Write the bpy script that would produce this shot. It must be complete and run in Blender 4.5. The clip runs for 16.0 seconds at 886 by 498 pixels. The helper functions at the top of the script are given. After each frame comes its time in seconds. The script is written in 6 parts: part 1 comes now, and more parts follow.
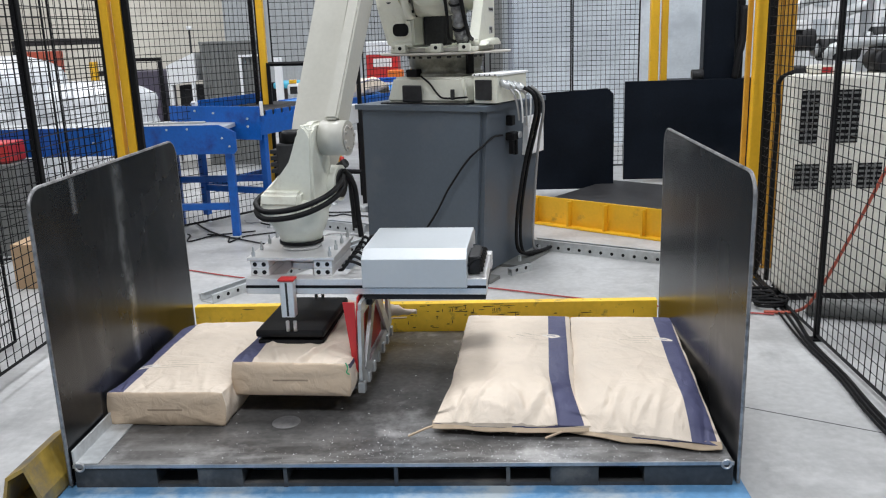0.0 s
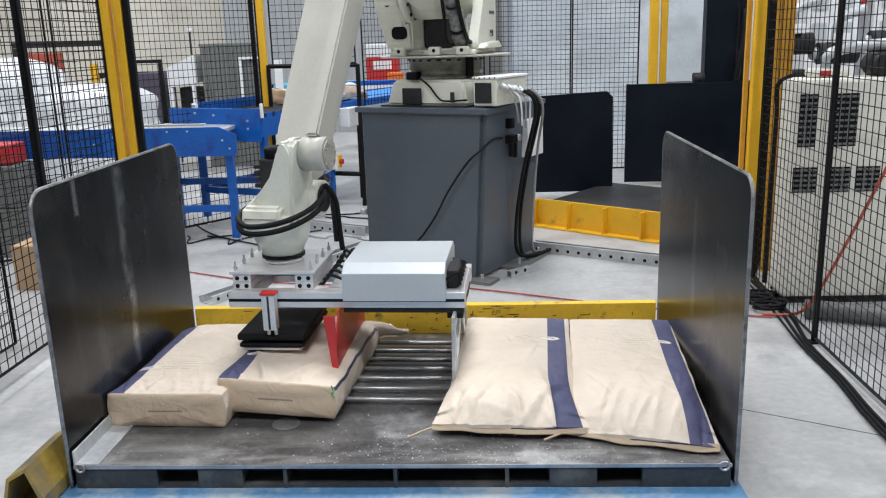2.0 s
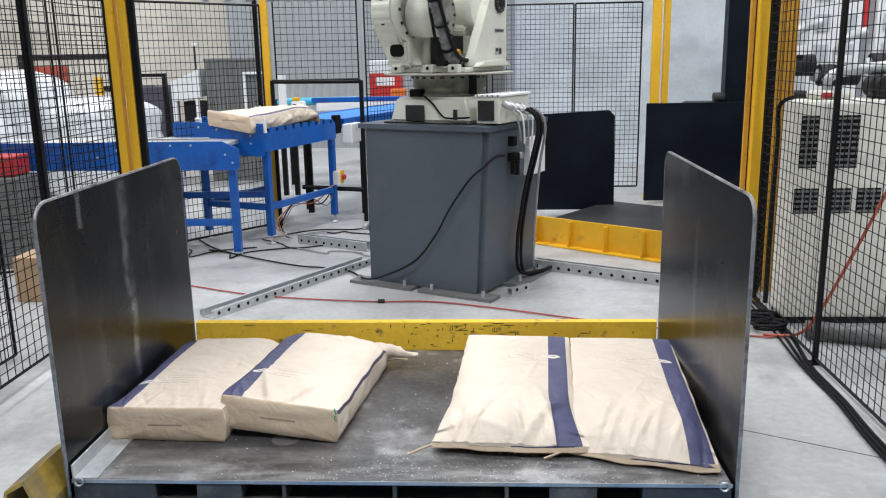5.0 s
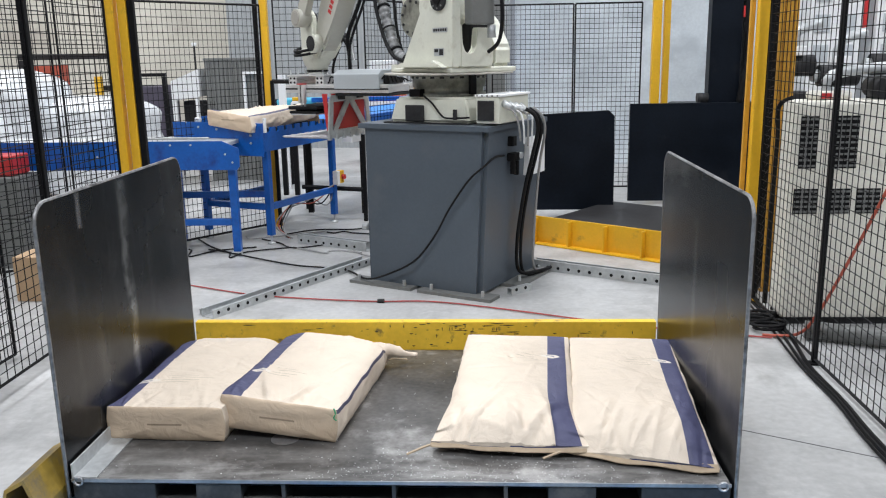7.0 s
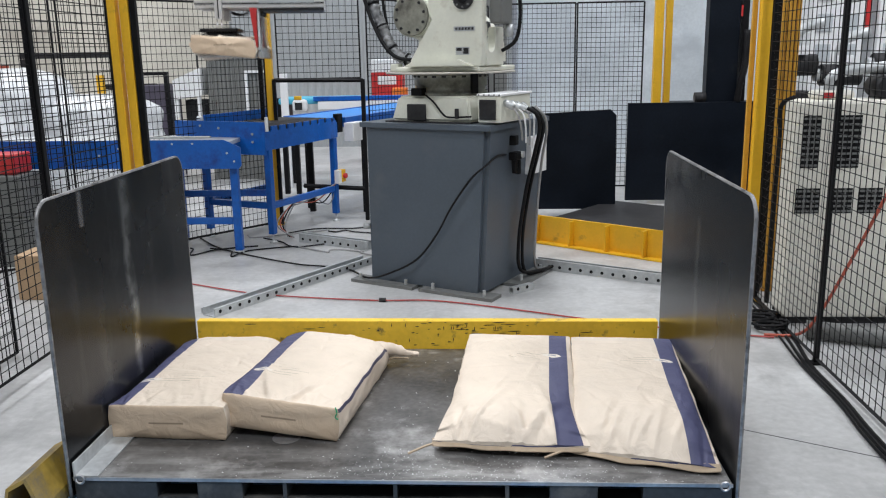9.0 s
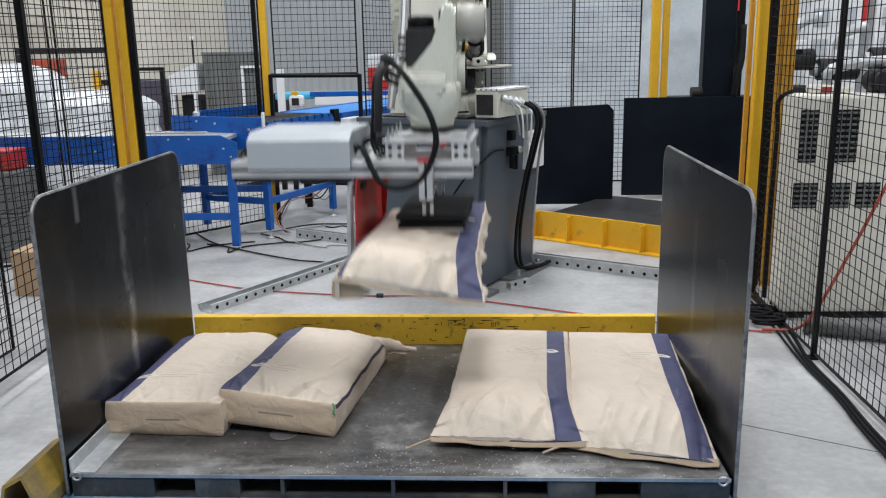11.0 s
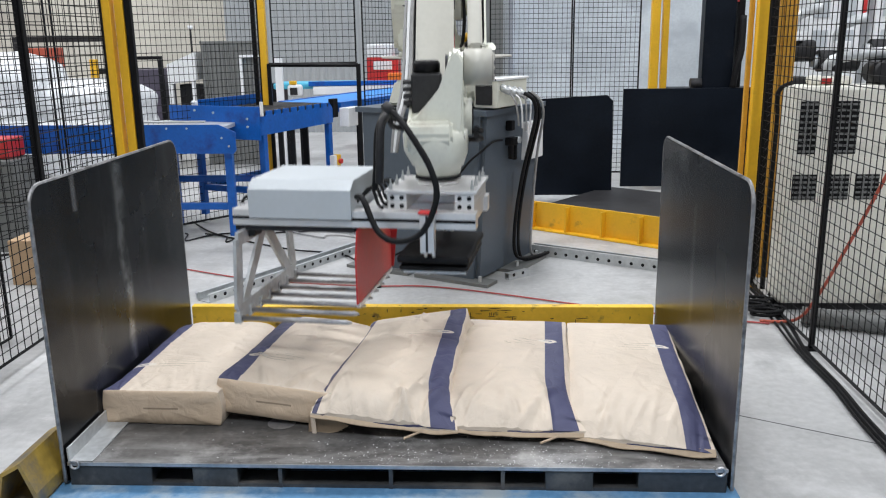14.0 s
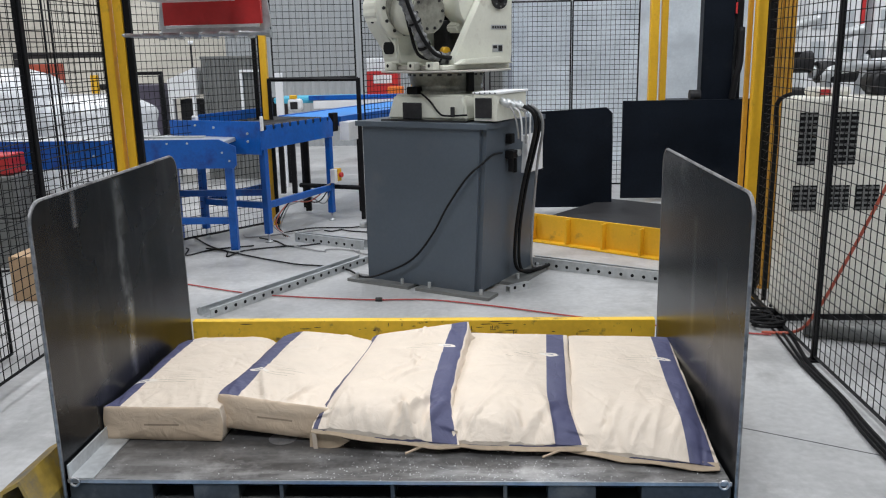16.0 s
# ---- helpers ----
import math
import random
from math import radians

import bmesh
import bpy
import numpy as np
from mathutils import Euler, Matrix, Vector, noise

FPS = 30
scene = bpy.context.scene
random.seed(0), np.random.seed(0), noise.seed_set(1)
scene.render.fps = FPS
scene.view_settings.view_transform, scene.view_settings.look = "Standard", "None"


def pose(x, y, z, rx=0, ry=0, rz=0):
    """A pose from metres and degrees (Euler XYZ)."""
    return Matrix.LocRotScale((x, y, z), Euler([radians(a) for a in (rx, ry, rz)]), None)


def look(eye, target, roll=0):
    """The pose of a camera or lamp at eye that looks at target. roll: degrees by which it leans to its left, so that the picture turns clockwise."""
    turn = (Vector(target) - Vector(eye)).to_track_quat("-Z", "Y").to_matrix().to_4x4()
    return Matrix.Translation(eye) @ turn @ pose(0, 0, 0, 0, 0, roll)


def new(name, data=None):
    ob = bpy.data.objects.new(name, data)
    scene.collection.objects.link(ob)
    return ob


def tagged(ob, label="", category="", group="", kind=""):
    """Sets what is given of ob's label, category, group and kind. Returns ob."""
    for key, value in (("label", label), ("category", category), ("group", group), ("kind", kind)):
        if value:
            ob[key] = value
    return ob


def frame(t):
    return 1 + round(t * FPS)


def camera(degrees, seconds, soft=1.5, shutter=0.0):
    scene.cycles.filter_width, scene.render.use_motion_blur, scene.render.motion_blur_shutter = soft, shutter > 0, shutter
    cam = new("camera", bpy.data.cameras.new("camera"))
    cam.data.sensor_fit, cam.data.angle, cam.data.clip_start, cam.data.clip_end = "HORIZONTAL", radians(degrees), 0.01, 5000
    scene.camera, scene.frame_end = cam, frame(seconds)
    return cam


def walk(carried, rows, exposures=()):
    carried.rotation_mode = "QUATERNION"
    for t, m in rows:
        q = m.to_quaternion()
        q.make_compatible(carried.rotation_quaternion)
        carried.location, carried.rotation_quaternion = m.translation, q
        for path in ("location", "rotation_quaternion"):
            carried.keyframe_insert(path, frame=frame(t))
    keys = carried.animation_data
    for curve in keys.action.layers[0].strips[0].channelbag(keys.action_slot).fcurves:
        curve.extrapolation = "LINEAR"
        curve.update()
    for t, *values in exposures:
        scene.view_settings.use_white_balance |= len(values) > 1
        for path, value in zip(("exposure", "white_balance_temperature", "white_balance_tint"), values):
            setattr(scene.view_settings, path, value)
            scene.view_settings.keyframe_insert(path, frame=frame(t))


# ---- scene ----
cam = camera(55.67, 16.0, soft=1.15, shutter=0.5)
walk(cam, [
    (0.0, pose(0.300, -2.379, 1.435, 75.644, 1.829, 2.697)),
    (0.5, pose(0.297, -2.374, 1.433, 75.413, 1.879, 2.758)),
    (1.0, pose(0.300, -2.374, 1.433, 75.451, 1.737, 2.883)),
    (1.5, pose(0.300, -2.380, 1.436, 75.618, 1.765, 2.748)),
    (2.0, pose(0.300, -2.392, 1.439, 75.793, 1.713, 2.684)),
    (2.5, pose(0.296, -2.397, 1.441, 76.221, 1.572, 2.528)),
    (3.0, pose(0.296, -2.390, 1.443, 76.666, 1.485, 2.694)),
    (3.5, pose(0.297, -2.389, 1.441, 76.899, 1.364, 2.704)),
    (4.0, pose(0.294, -2.392, 1.444, 76.859, 1.190, 2.827)),
    (6.5, pose(0.296, -2.401, 1.444, 76.949, 1.020, 2.861)),
    (7.0, pose(0.296, -2.400, 1.444, 76.888, 1.012, 2.864)),
    (7.5, pose(0.294, -2.400, 1.444, 76.769, 0.998, 2.843)),
    (8.0, pose(0.294, -2.396, 1.445, 76.825, 1.065, 2.905)),
    (8.5, pose(0.293, -2.401, 1.442, 76.952, 0.929, 2.854)),
    (9.0, pose(0.295, -2.399, 1.444, 76.827, 0.957, 2.978)),
    (11.5, pose(0.294, -2.390, 1.440, 76.307, 0.976, 2.707)),
    (12.0, pose(0.295, -2.389, 1.439, 76.028, 0.893, 2.652)),
    (12.5, pose(0.294, -2.389, 1.439, 75.955, 0.914, 2.617)),
    (13.0, pose(0.294, -2.388, 1.440, 75.962, 1.020, 2.719)),
    (13.5, pose(0.297, -2.387, 1.441, 75.910, 0.925, 2.708)),
    (14.0, pose(0.293, -2.387, 1.437, 75.892, 0.782, 2.711)),
    (14.5, pose(0.295, -2.385, 1.438, 75.563, 0.888, 2.698)),
    (15.0, pose(0.293, -2.382, 1.443, 75.873, 1.079, 2.649)),
    (15.5, pose(0.293, -2.384, 1.443, 76.436, 1.180, 2.637)),
    (16.0, pose(0.294, -2.384, 1.441, 76.742, 1.168, 2.677)),
], exposures=[(0.0, 0.10), (2.0, 0.13), (3.5, 0.20), (7.5, 0.18), (8.5, 0.02), (9.2, 0.02), (12.4, -0.07), (13.0, 0.10), (13.6, 0.12), (14.5, 0.18), (15.0, 0.02), (16.0, -0.06)])

# ---- world and light ----
world = bpy.data.worlds.new("hall_air")
scene.world = world
world.use_nodes = True
world.node_tree.nodes["Background"].inputs[0].default_value = (0.78, 0.86, 1.0, 1)
world.node_tree.nodes["Background"].inputs[1].default_value = 0.25


def area(name, x, y, z, sx, sy, watts, colour, target=None):
    lamp = bpy.data.lights.new(name, "AREA")
    lamp.shape, lamp.size, lamp.size_y, lamp.energy, lamp.color = "RECTANGLE", sx, sy, watts, colour
    ob = new(name, lamp)
    ob.matrix_world = look((x, y, z), target or (x, y + 0.001, 0))
    return ob


# unseen area lamps, assumed as high bays under the roof of the hall
for lx in (-6.0, 0.0, 6.0):
    for ly in (-3.0, 3.0, 9.0):
        area("assumed_high_bay", lx, ly, 6.6, 1.6, 1.6, {-3.0: 225, 3.0: 250, 9.0: 245}[ly], (0.955, 0.975, 1.015))


# ---- materials ----
def mat(name, colour, rough=0.5, metal=0.0, var=0.12, scale=6.0, bump=0.05, bscale=60.0, dirt=None, dirt_amount=0.3, dscale=1.5, rvar=0.1, coords="Object", spec=0.5):
    m = bpy.data.materials.new(name)
    m.use_nodes = True
    nt = m.node_tree
    N, L = nt.nodes, nt.links
    b = N["Principled BSDF"]
    b.inputs["Metallic"].default_value = metal
    b.inputs["Specular IOR Level"].default_value = spec
    tc = N.new("ShaderNodeTexCoord")
    n1 = N.new("ShaderNodeTexNoise")
    n1.inputs["Scale"].default_value, n1.inputs["Detail"].default_value = scale, 6
    L.new(tc.outputs[coords], n1.inputs["Vector"])
    n2 = N.new("ShaderNodeTexNoise")
    n2.inputs["Scale"].default_value, n2.inputs["Detail"].default_value = bscale, 4
    L.new(tc.outputs[coords], n2.inputs["Vector"])
    mix = N.new("ShaderNodeMix")
    mix.data_type = "RGBA"
    mix.inputs["A"].default_value = (*[c * (1 - var) for c in colour], 1)
    mix.inputs["B"].default_value = (*[min(1, c * (1 + var)) for c in colour], 1)
    add = N.new("ShaderNodeMath")
    add.operation = "MULTIPLY_ADD"
    add.inputs[1].default_value = 0.35
    L.new(n2.outputs["Fac"], add.inputs[0])
    sc = N.new("ShaderNodeMath")
    sc.operation = "MULTIPLY"
    sc.inputs[1].default_value = 0.65
    L.new(n1.outputs["Fac"], sc.inputs[0])
    L.new(sc.outputs[0], add.inputs[2])
    ramp = N.new("ShaderNodeMapRange")
    ramp.inputs["From Min"].default_value, ramp.inputs["From Max"].default_value = 0.35, 0.65
    L.new(add.outputs[0], ramp.inputs["Value"])
    L.new(ramp.outputs["Result"], mix.inputs["Factor"])
    out = mix.outputs["Result"]
    if dirt:
        n3 = N.new("ShaderNodeTexNoise")
        n3.inputs["Scale"].default_value, n3.inputs["Detail"].default_value, n3.inputs["Roughness"].default_value = dscale, 8, 0.65
        L.new(tc.outputs[coords], n3.inputs["Vector"])
        r3 = N.new("ShaderNodeMapRange")
        r3.inputs["From Min"].default_value, r3.inputs["From Max"].default_value = 0.62 - 0.25 * dirt_amount, 0.75 - 0.15 * dirt_amount
        L.new(n3.outputs["Fac"], r3.inputs["Value"])
        m2 = N.new("ShaderNodeMix")
        m2.data_type = "RGBA"
        L.new(r3.outputs["Result"], m2.inputs["Factor"])
        L.new(out, m2.inputs["A"])
        m2.inputs["B"].default_value = (*dirt, 1)
        out = m2.outputs["Result"]
    L.new(out, b.inputs["Base Color"])
    rr = N.new("ShaderNodeMapRange")
    rr.inputs["To Min"].default_value, rr.inputs["To Max"].default_value = max(0.03, rough - rvar), min(1, rough + rvar)
    L.new(n1.outputs["Fac"], rr.inputs["Value"])
    L.new(rr.outputs["Result"], b.inputs["Roughness"])
    if bump:
        bp = N.new("ShaderNodeBump")
        bp.inputs["Strength"].default_value, bp.inputs["Distance"].default_value = bump, 0.01
        L.new(n2.outputs["Fac"], bp.inputs["Height"])
        L.new(bp.outputs["Normal"], b.inputs["Normal"])
    return m


def glow(name, colour, strength):
    m = bpy.data.materials.new(name)
    m.use_nodes = True
    b = m.node_tree.nodes["Principled BSDF"]
    b.inputs["Base Color"].default_value = (*colour, 1)
    b.inputs["Emission Color"].default_value = (*colour, 1)
    b.inputs["Emission Strength"].default_value = strength
    return m


def worn(m, tint, amount, size, low, high, turn=0.0, coords="Object", reach=None):
    """Lays streaky stains over a material: size is the noise scale along each axis; reach limits them to a stretch of y."""
    nt = m.node_tree
    N, L = nt.nodes, nt.links
    b = N["Principled BSDF"]
    src = b.inputs["Base Color"].links[0].from_socket
    tc, mp, n, rg, mx = N.new("ShaderNodeTexCoord"), N.new("ShaderNodeMapping"), N.new("ShaderNodeTexNoise"), N.new("ShaderNodeMapRange"), N.new("ShaderNodeMix")
    mp.inputs["Scale"].default_value, mp.inputs["Rotation"].default_value = size, (0, 0, radians(turn))
    n.inputs["Scale"].default_value, n.inputs["Detail"].default_value, n.inputs["Roughness"].default_value = 1.0, 7, 0.62
    rg.inputs["From Min"].default_value, rg.inputs["From Max"].default_value, rg.inputs["To Max"].default_value = low, high, amount
    mx.data_type = "RGBA"
    L.new(tc.outputs[coords], mp.inputs["Vector"])
    L.new(mp.outputs["Vector"], n.inputs["Vector"])
    L.new(n.outputs["Fac"], rg.inputs["Value"])
    fac = rg.outputs["Result"]
    if reach:
        sep, lim, mul = N.new("ShaderNodeSeparateXYZ"), N.new("ShaderNodeMapRange"), N.new("ShaderNodeMath")
        L.new(tc.outputs[coords], sep.inputs[0])
        L.new(sep.outputs["Y"], lim.inputs["Value"])
        lim.inputs["From Min"].default_value, lim.inputs["From Max"].default_value = reach
        mul.operation = "MULTIPLY"
        L.new(lim.outputs["Result"], mul.inputs[0])
        L.new(fac, mul.inputs[1])
        fac = mul.outputs[0]
    L.new(fac, mx.inputs["Factor"])
    L.new(src, mx.inputs["A"])
    mx.inputs["B"].default_value = (*tint, 1)
    L.new(mx.outputs["Result"], b.inputs["Base Color"])
    return m


M_floor = mat("concrete", (0.44, 0.443, 0.442), 0.40, 0, 0.20, 1.3, 0.05, 30, (0.29, 0.29, 0.29), 0.42, 1.1, 0.14)
worn(M_floor, (0.20, 0.20, 0.20), 0.5, (0.9, 2.6, 1.0), 0.53, 0.70, 33)
worn(M_floor, (0.15, 0.15, 0.15), 0.5, (3.4, 1.3, 1.0), 0.56, 0.74, -28)
worn(M_floor, (0.62, 0.62, 0.61), 0.5, (7.0, 9.0, 1.0), 0.60, 0.74, 10)
M_blue_floor = mat("blue_floor_paint", (0.10, 0.24, 0.42), 0.5, 0, 0.25, 4, 0.05, 40, (0.36, 0.42, 0.46), 0.6, 5)
M_deck = mat("worn_steel_deck", (0.125, 0.122, 0.12), 0.34, 0.35, 0.5, 2.6, 0.08, 45, (0.42, 0.415, 0.41), 0.28, 4.0, 0.16)
worn(M_deck, (0.05, 0.05, 0.05), 0.8, (2.2, 3.0, 1.0), 0.50, 0.66)
worn(M_deck, (0.50, 0.50, 0.49), 0.6, (3.0, 16.0, 1.0), 0.47, 0.68, 4, reach=(0.26, 0.02))
worn(M_deck, (0.40, 0.40, 0.395), 0.6, (9.0, 7.0, 1.0), 0.60, 0.76, 20)
M_plate = mat("blackened_steel_plate", (0.05, 0.052, 0.055), 0.30, 0.75, 0.25, 1.8, 0.02, 25, (0.15, 0.15, 0.15), 0.15, 2.0, 0.08)
M_edge = mat("bare_steel_edge", (0.42, 0.42, 0.43), 0.4, 0.8, 0.25, 8, 0.05, 60)
M_rim = mat("rubbed_steel_edge", (0.28, 0.28, 0.285), 0.5, 0.7, 0.45, 14, 0.08, 60, (0.08, 0.08, 0.08), 0.4, 9)
M_pallet = mat("dark_pallet_steel", (0.07, 0.072, 0.075), 0.5, 0.4, 0.3, 6, 0.05, 50, (0.16, 0.15, 0.14), 0.4, 6)
M_yellow = mat("yellow_paint", (0.78, 0.44, 0.02), 0.42, 0, 0.08, 5, 0.03, 50, (0.42, 0.25, 0.03), 0.15, 7)
M_yellow_worn = mat("worn_yellow_paint", (0.84, 0.545, 0.045), 0.5, 0, 0.12, 6, 0.06, 40, (0.07, 0.06, 0.05), 0.16, 13)
M_ochre = mat("ochre_paint", (0.62, 0.32, 0.03), 0.5, 0, 0.12, 5, 0.03, 50, (0.30, 0.17, 0.03), 0.3, 7)
M_black = mat("black_powder_coat", (0.009, 0.009, 0.010), 0.45, 0, 0.2, 10, 0.02, 60, spec=0.12)
M_guide = mat("worn_grey_and_yellow_paint", (0.42, 0.28, 0.05), 0.55, 0.1, 0.25, 8, 0.15, 40, (0.14, 0.135, 0.13), 0.85, 6)
M_rubber = mat("black_rubber", (0.011, 0.011, 0.012), 0.55, 0, 0.25, 10, 0.05, 80, spec=0.15)
M_ped = mat("slate_grey_paint", (0.085, 0.105, 0.130), 0.38, 0.0, 0.08, 2.0, 0.02, 60, (0.10, 0.115, 0.135), 0.2, 3, 0.06, spec=0.35)
M_robot = mat("ivory_robot_paint", (0.70, 0.705, 0.615), 0.35, 0, 0.06, 5, 0.02, 60, (0.52, 0.49, 0.41), 0.15, 6)
M_robot_grey = mat("robot_grey_casting", (0.42, 0.40, 0.36), 0.45, 0.1, 0.1, 6, 0.05, 60)
M_ring = mat("oily_olive_grey_casting", (0.30, 0.30, 0.255), 0.4, 0.2, 0.25, 9, 0.06, 60, (0.12, 0.115, 0.10), 0.5, 7)
M_sleeve = mat("grey_crinkled_sleeve", (0.20, 0.205, 0.21), 0.38, 0.15, 0.45, 22, 0.5, 45, (0.045, 0.045, 0.048), 0.5, 16)
M_dark = mat("dark_grey_casting", (0.038, 0.038, 0.040), 0.5, 0.2, 0.25, 8, 0.05, 60, spec=0.15)
M_alu = mat("anodised_aluminium", (0.74, 0.735, 0.73), 0.34, 0.55, 0.1, 8, 0.02, 120)
M_zinc = mat("galvanised_steel", (0.50, 0.52, 0.53), 0.42, 0.4, 0.18, 12, 0.04, 50)
M_cover = mat("light_grey_cover", (0.50, 0.535, 0.56), 0.38, 0.1, 0.04, 4, 0.01, 60)
M_red = mat("red_paint", (0.52, 0.03, 0.03), 0.4, 0, 0.1, 6, 0.02, 50)
M_blue = mat("blue_paint", (0.002, 0.098, 0.43), 0.32, 0, 0.2, 4, 0.03, 50, (0.01, 0.035, 0.19), 0.35, 4)
M_belt = mat("blue_belt", (0.03, 0.22, 0.62), 0.5, 0, 0.08, 5, 0.03, 60)
M_teal = mat("light_blue_cover", (0.06, 0.38, 0.55), 0.45, 0, 0.1, 5, 0.03, 60)
M_beige = mat("beige_cabinet_paint", (0.78, 0.76, 0.68), 0.42, 0, 0.06, 3, 0.02, 50, (0.45, 0.42, 0.36), 0.15, 3)
M_hose = mat("orange_red_hose", (0.42, 0.085, 0.05), 0.45, 0, 0.12, 20, 0.02, 60)
M_red_line = mat("red_floor_hose", (0.36, 0.05, 0.045), 0.5, 0, 0.15, 20, 0.02, 60)
M_white = mat("white_paint", (0.78, 0.79, 0.80), 0.5, 0, 0.06, 4, 0.03, 50)
M_film = mat("white_stretch_film", (0.70, 0.72, 0.74), 0.25, 0, 0.16, 8, 0.9, 14, (0.40, 0.41, 0.43), 0.3, 5)
M_navy_panel = mat("navy_black_panel", (0.0055, 0.008, 0.013), 0.40, 0.0, 0.3, 3, 0.02, 40, (0.02, 0.022, 0.026), 0.15, 2, spec=0.12)
M_wall_cream = mat("cream_concrete_wall", (0.62, 0.59, 0.52), 0.75, 0, 0.10, 0.9, 0.05, 30, (0.42, 0.38, 0.33), 0.3, 0.6)
M_wall_grey = mat("grey_sheet_wall", (0.34, 0.36, 0.37), 0.5, 0.1, 0.08, 1.5, 0.02, 30)
M_wall_white = mat("pale_blue_wall", (0.64, 0.69, 0.73), 0.6, 0, 0.12, 1.2, 0.03, 30)
worn(M_wall_white, (0.44, 0.48, 0.52), 0.7, (1.6, 1.6, 2.6), 0.45, 0.66)
worn(M_wall_cream, (0.36, 0.31, 0.25), 0.7, (1.3, 1.0, 0.35), 0.55, 0.70)
M_roof = mat("roof_sheet", (0.35, 0.36, 0.37), 0.7, 0, 0.1, 1, 0.02, 20)
M_grey_unit = mat("grey_cabinet_paint", (0.17, 0.175, 0.17), 0.5, 0.1, 0.1, 3, 0.02, 40)
M_card = mat("brown_cardboard", (0.40, 0.27, 0.16), 0.8, 0, 0.12, 8, 0.05, 60)
M_cable_grey = mat("grey_cable", (0.30, 0.30, 0.30), 0.5, 0, 0.12, 20, 0.02, 60)
M_orange = mat("orange_paint", (0.75, 0.17, 0.02), 0.45, 0, 0.1, 6, 0.02, 50)
M_roller = mat("black_roller_sleeve", (0.03, 0.03, 0.032), 0.5, 0.2, 0.2, 8, 0.02, 60, spec=0.15)
M_violet = mat("violet_grey_paint", (0.075, 0.065, 0.095), 0.5, 0.1, 0.15, 4, 0.02, 50)
M_green = mat("green_print", (0.02, 0.35, 0.16), 0.6, 0, 0.1, 10, 0.02, 60)


# ---- building helpers ----
def add_box(bm, x0, y0, z0, x1, y1, z1, bevel=0.0, m=None):
    before = set(bm.verts)
    r = bmesh.ops.create_cube(bm, size=1.0)
    for v in r["verts"]:
        v.co = Vector(((x0 + x1) / 2 + v.co.x * (x1 - x0), (y0 + y1) / 2 + v.co.y * (y1 - y0), (z0 + z1) / 2 + v.co.z * (z1 - z0)))
    if bevel:
        es = {e for v in r["verts"] for e in v.link_edges}
        bmesh.ops.bevel(bm, geom=list(es), offset=bevel, segments=2, affect="EDGES", profile=0.5)
    if m is not None:
        for v in bm.verts:
            if v not in before:
                v.co = m @ v.co


def add_tube(bm, pts, r, seg=8, caps=True):
    pts = [Vector(q) for q in pts]
    rings = []
    up = Vector((0.13, 0.21, 1)).normalized()
    for i, q in enumerate(pts):
        d = (pts[min(i + 1, len(pts) - 1)] - pts[max(i - 1, 0)]).normalized()
        a = d.cross(up)
        if a.length < 0.05:
            a = d.cross(Vector((1, 0.2, 0)))
        a.normalize()
        b = d.cross(a)
        rr = r[i] if isinstance(r, (list, tuple)) else r
        rings.append([bm.verts.new(q + rr * (math.cos(2 * math.pi * k / seg) * a + math.sin(2 * math.pi * k / seg) * b)) for k in range(seg)])
    for A, B in zip(rings, rings[1:]):
        for k in range(seg):
            f = bm.faces.new((A[k], A[(k + 1) % seg], B[(k + 1) % seg], B[k]))
            f.smooth = seg > 6
    if caps:
        bm.faces.new(rings[0][::-1])
        bm.faces.new(rings[-1])


def smooth_path(pts, n=6):
    pts = [Vector(q) for q in pts]
    out = []
    for i in range(len(pts) - 1):
        p0, p1, p2, p3 = pts[max(i - 1, 0)], pts[i], pts[i + 1], pts[min(i + 2, len(pts) - 1)]
        for k in range(n):
            u = k / n
            out.append(0.5 * ((2 * p1) + (p2 - p0) * u + (2 * p0 - 5 * p1 + 4 * p2 - p3) * u * u + (3 * p1 - p0 - 3 * p2 + p3) * u ** 3))
    return out + [pts[-1]]


def add_prism(bm, outline, axis, a, b):
    """A flat outline of (u, v) swept from a to b along an axis (0 x, 1 y, 2 z)."""
    def at(u, v, w):
        return (w, u, v) if axis == 0 else (u, w, v) if axis == 1 else (u, v, w)
    A = [bm.verts.new(at(u, v, a)) for u, v in outline]
    B = [bm.verts.new(at(u, v, b)) for u, v in outline]
    n = len(outline)
    bm.faces.new(A)
    bm.faces.new(B[::-1])
    for k in range(n):
        bm.faces.new((A[k], B[k], B[(k + 1) % n], A[(k + 1) % n]))


def mesh_of(bm, name):
    bmesh.ops.recalc_face_normals(bm, faces=bm.faces[:])
    me = bpy.data.meshes.new(name)
    bm.to_mesh(me)
    bm.free()
    return me


def part(name, bm, material, parent=None, label="", m=None):
    ob = new(name, mesh_of(bm, name))
    ob.data.materials.append(material)
    if parent is not None:
        ob.parent = parent
    if m is not None:
        ob.matrix_basis = m
    if label:
        ob["label"] = label
    return ob


def thing(name, label, category, m=None, group="", kind=""):
    ob = new(name)
    ob.empty_display_size = 0.1
    if m is not None:
        ob.matrix_basis = m
    return tagged(ob, label, category, group, kind)


def solid(name, material, label, category, *boxes, bevel=0.0, kind="", parent=None, m=None, group=""):
    """One mesh of boxes as a thing or a piece of the setting."""
    bm = bmesh.new()
    for q in boxes:
        add_box(bm, *q, bevel=bevel)
    ob = part(name, bm, material, parent, m=m)
    return tagged(ob, label, category, group, kind)


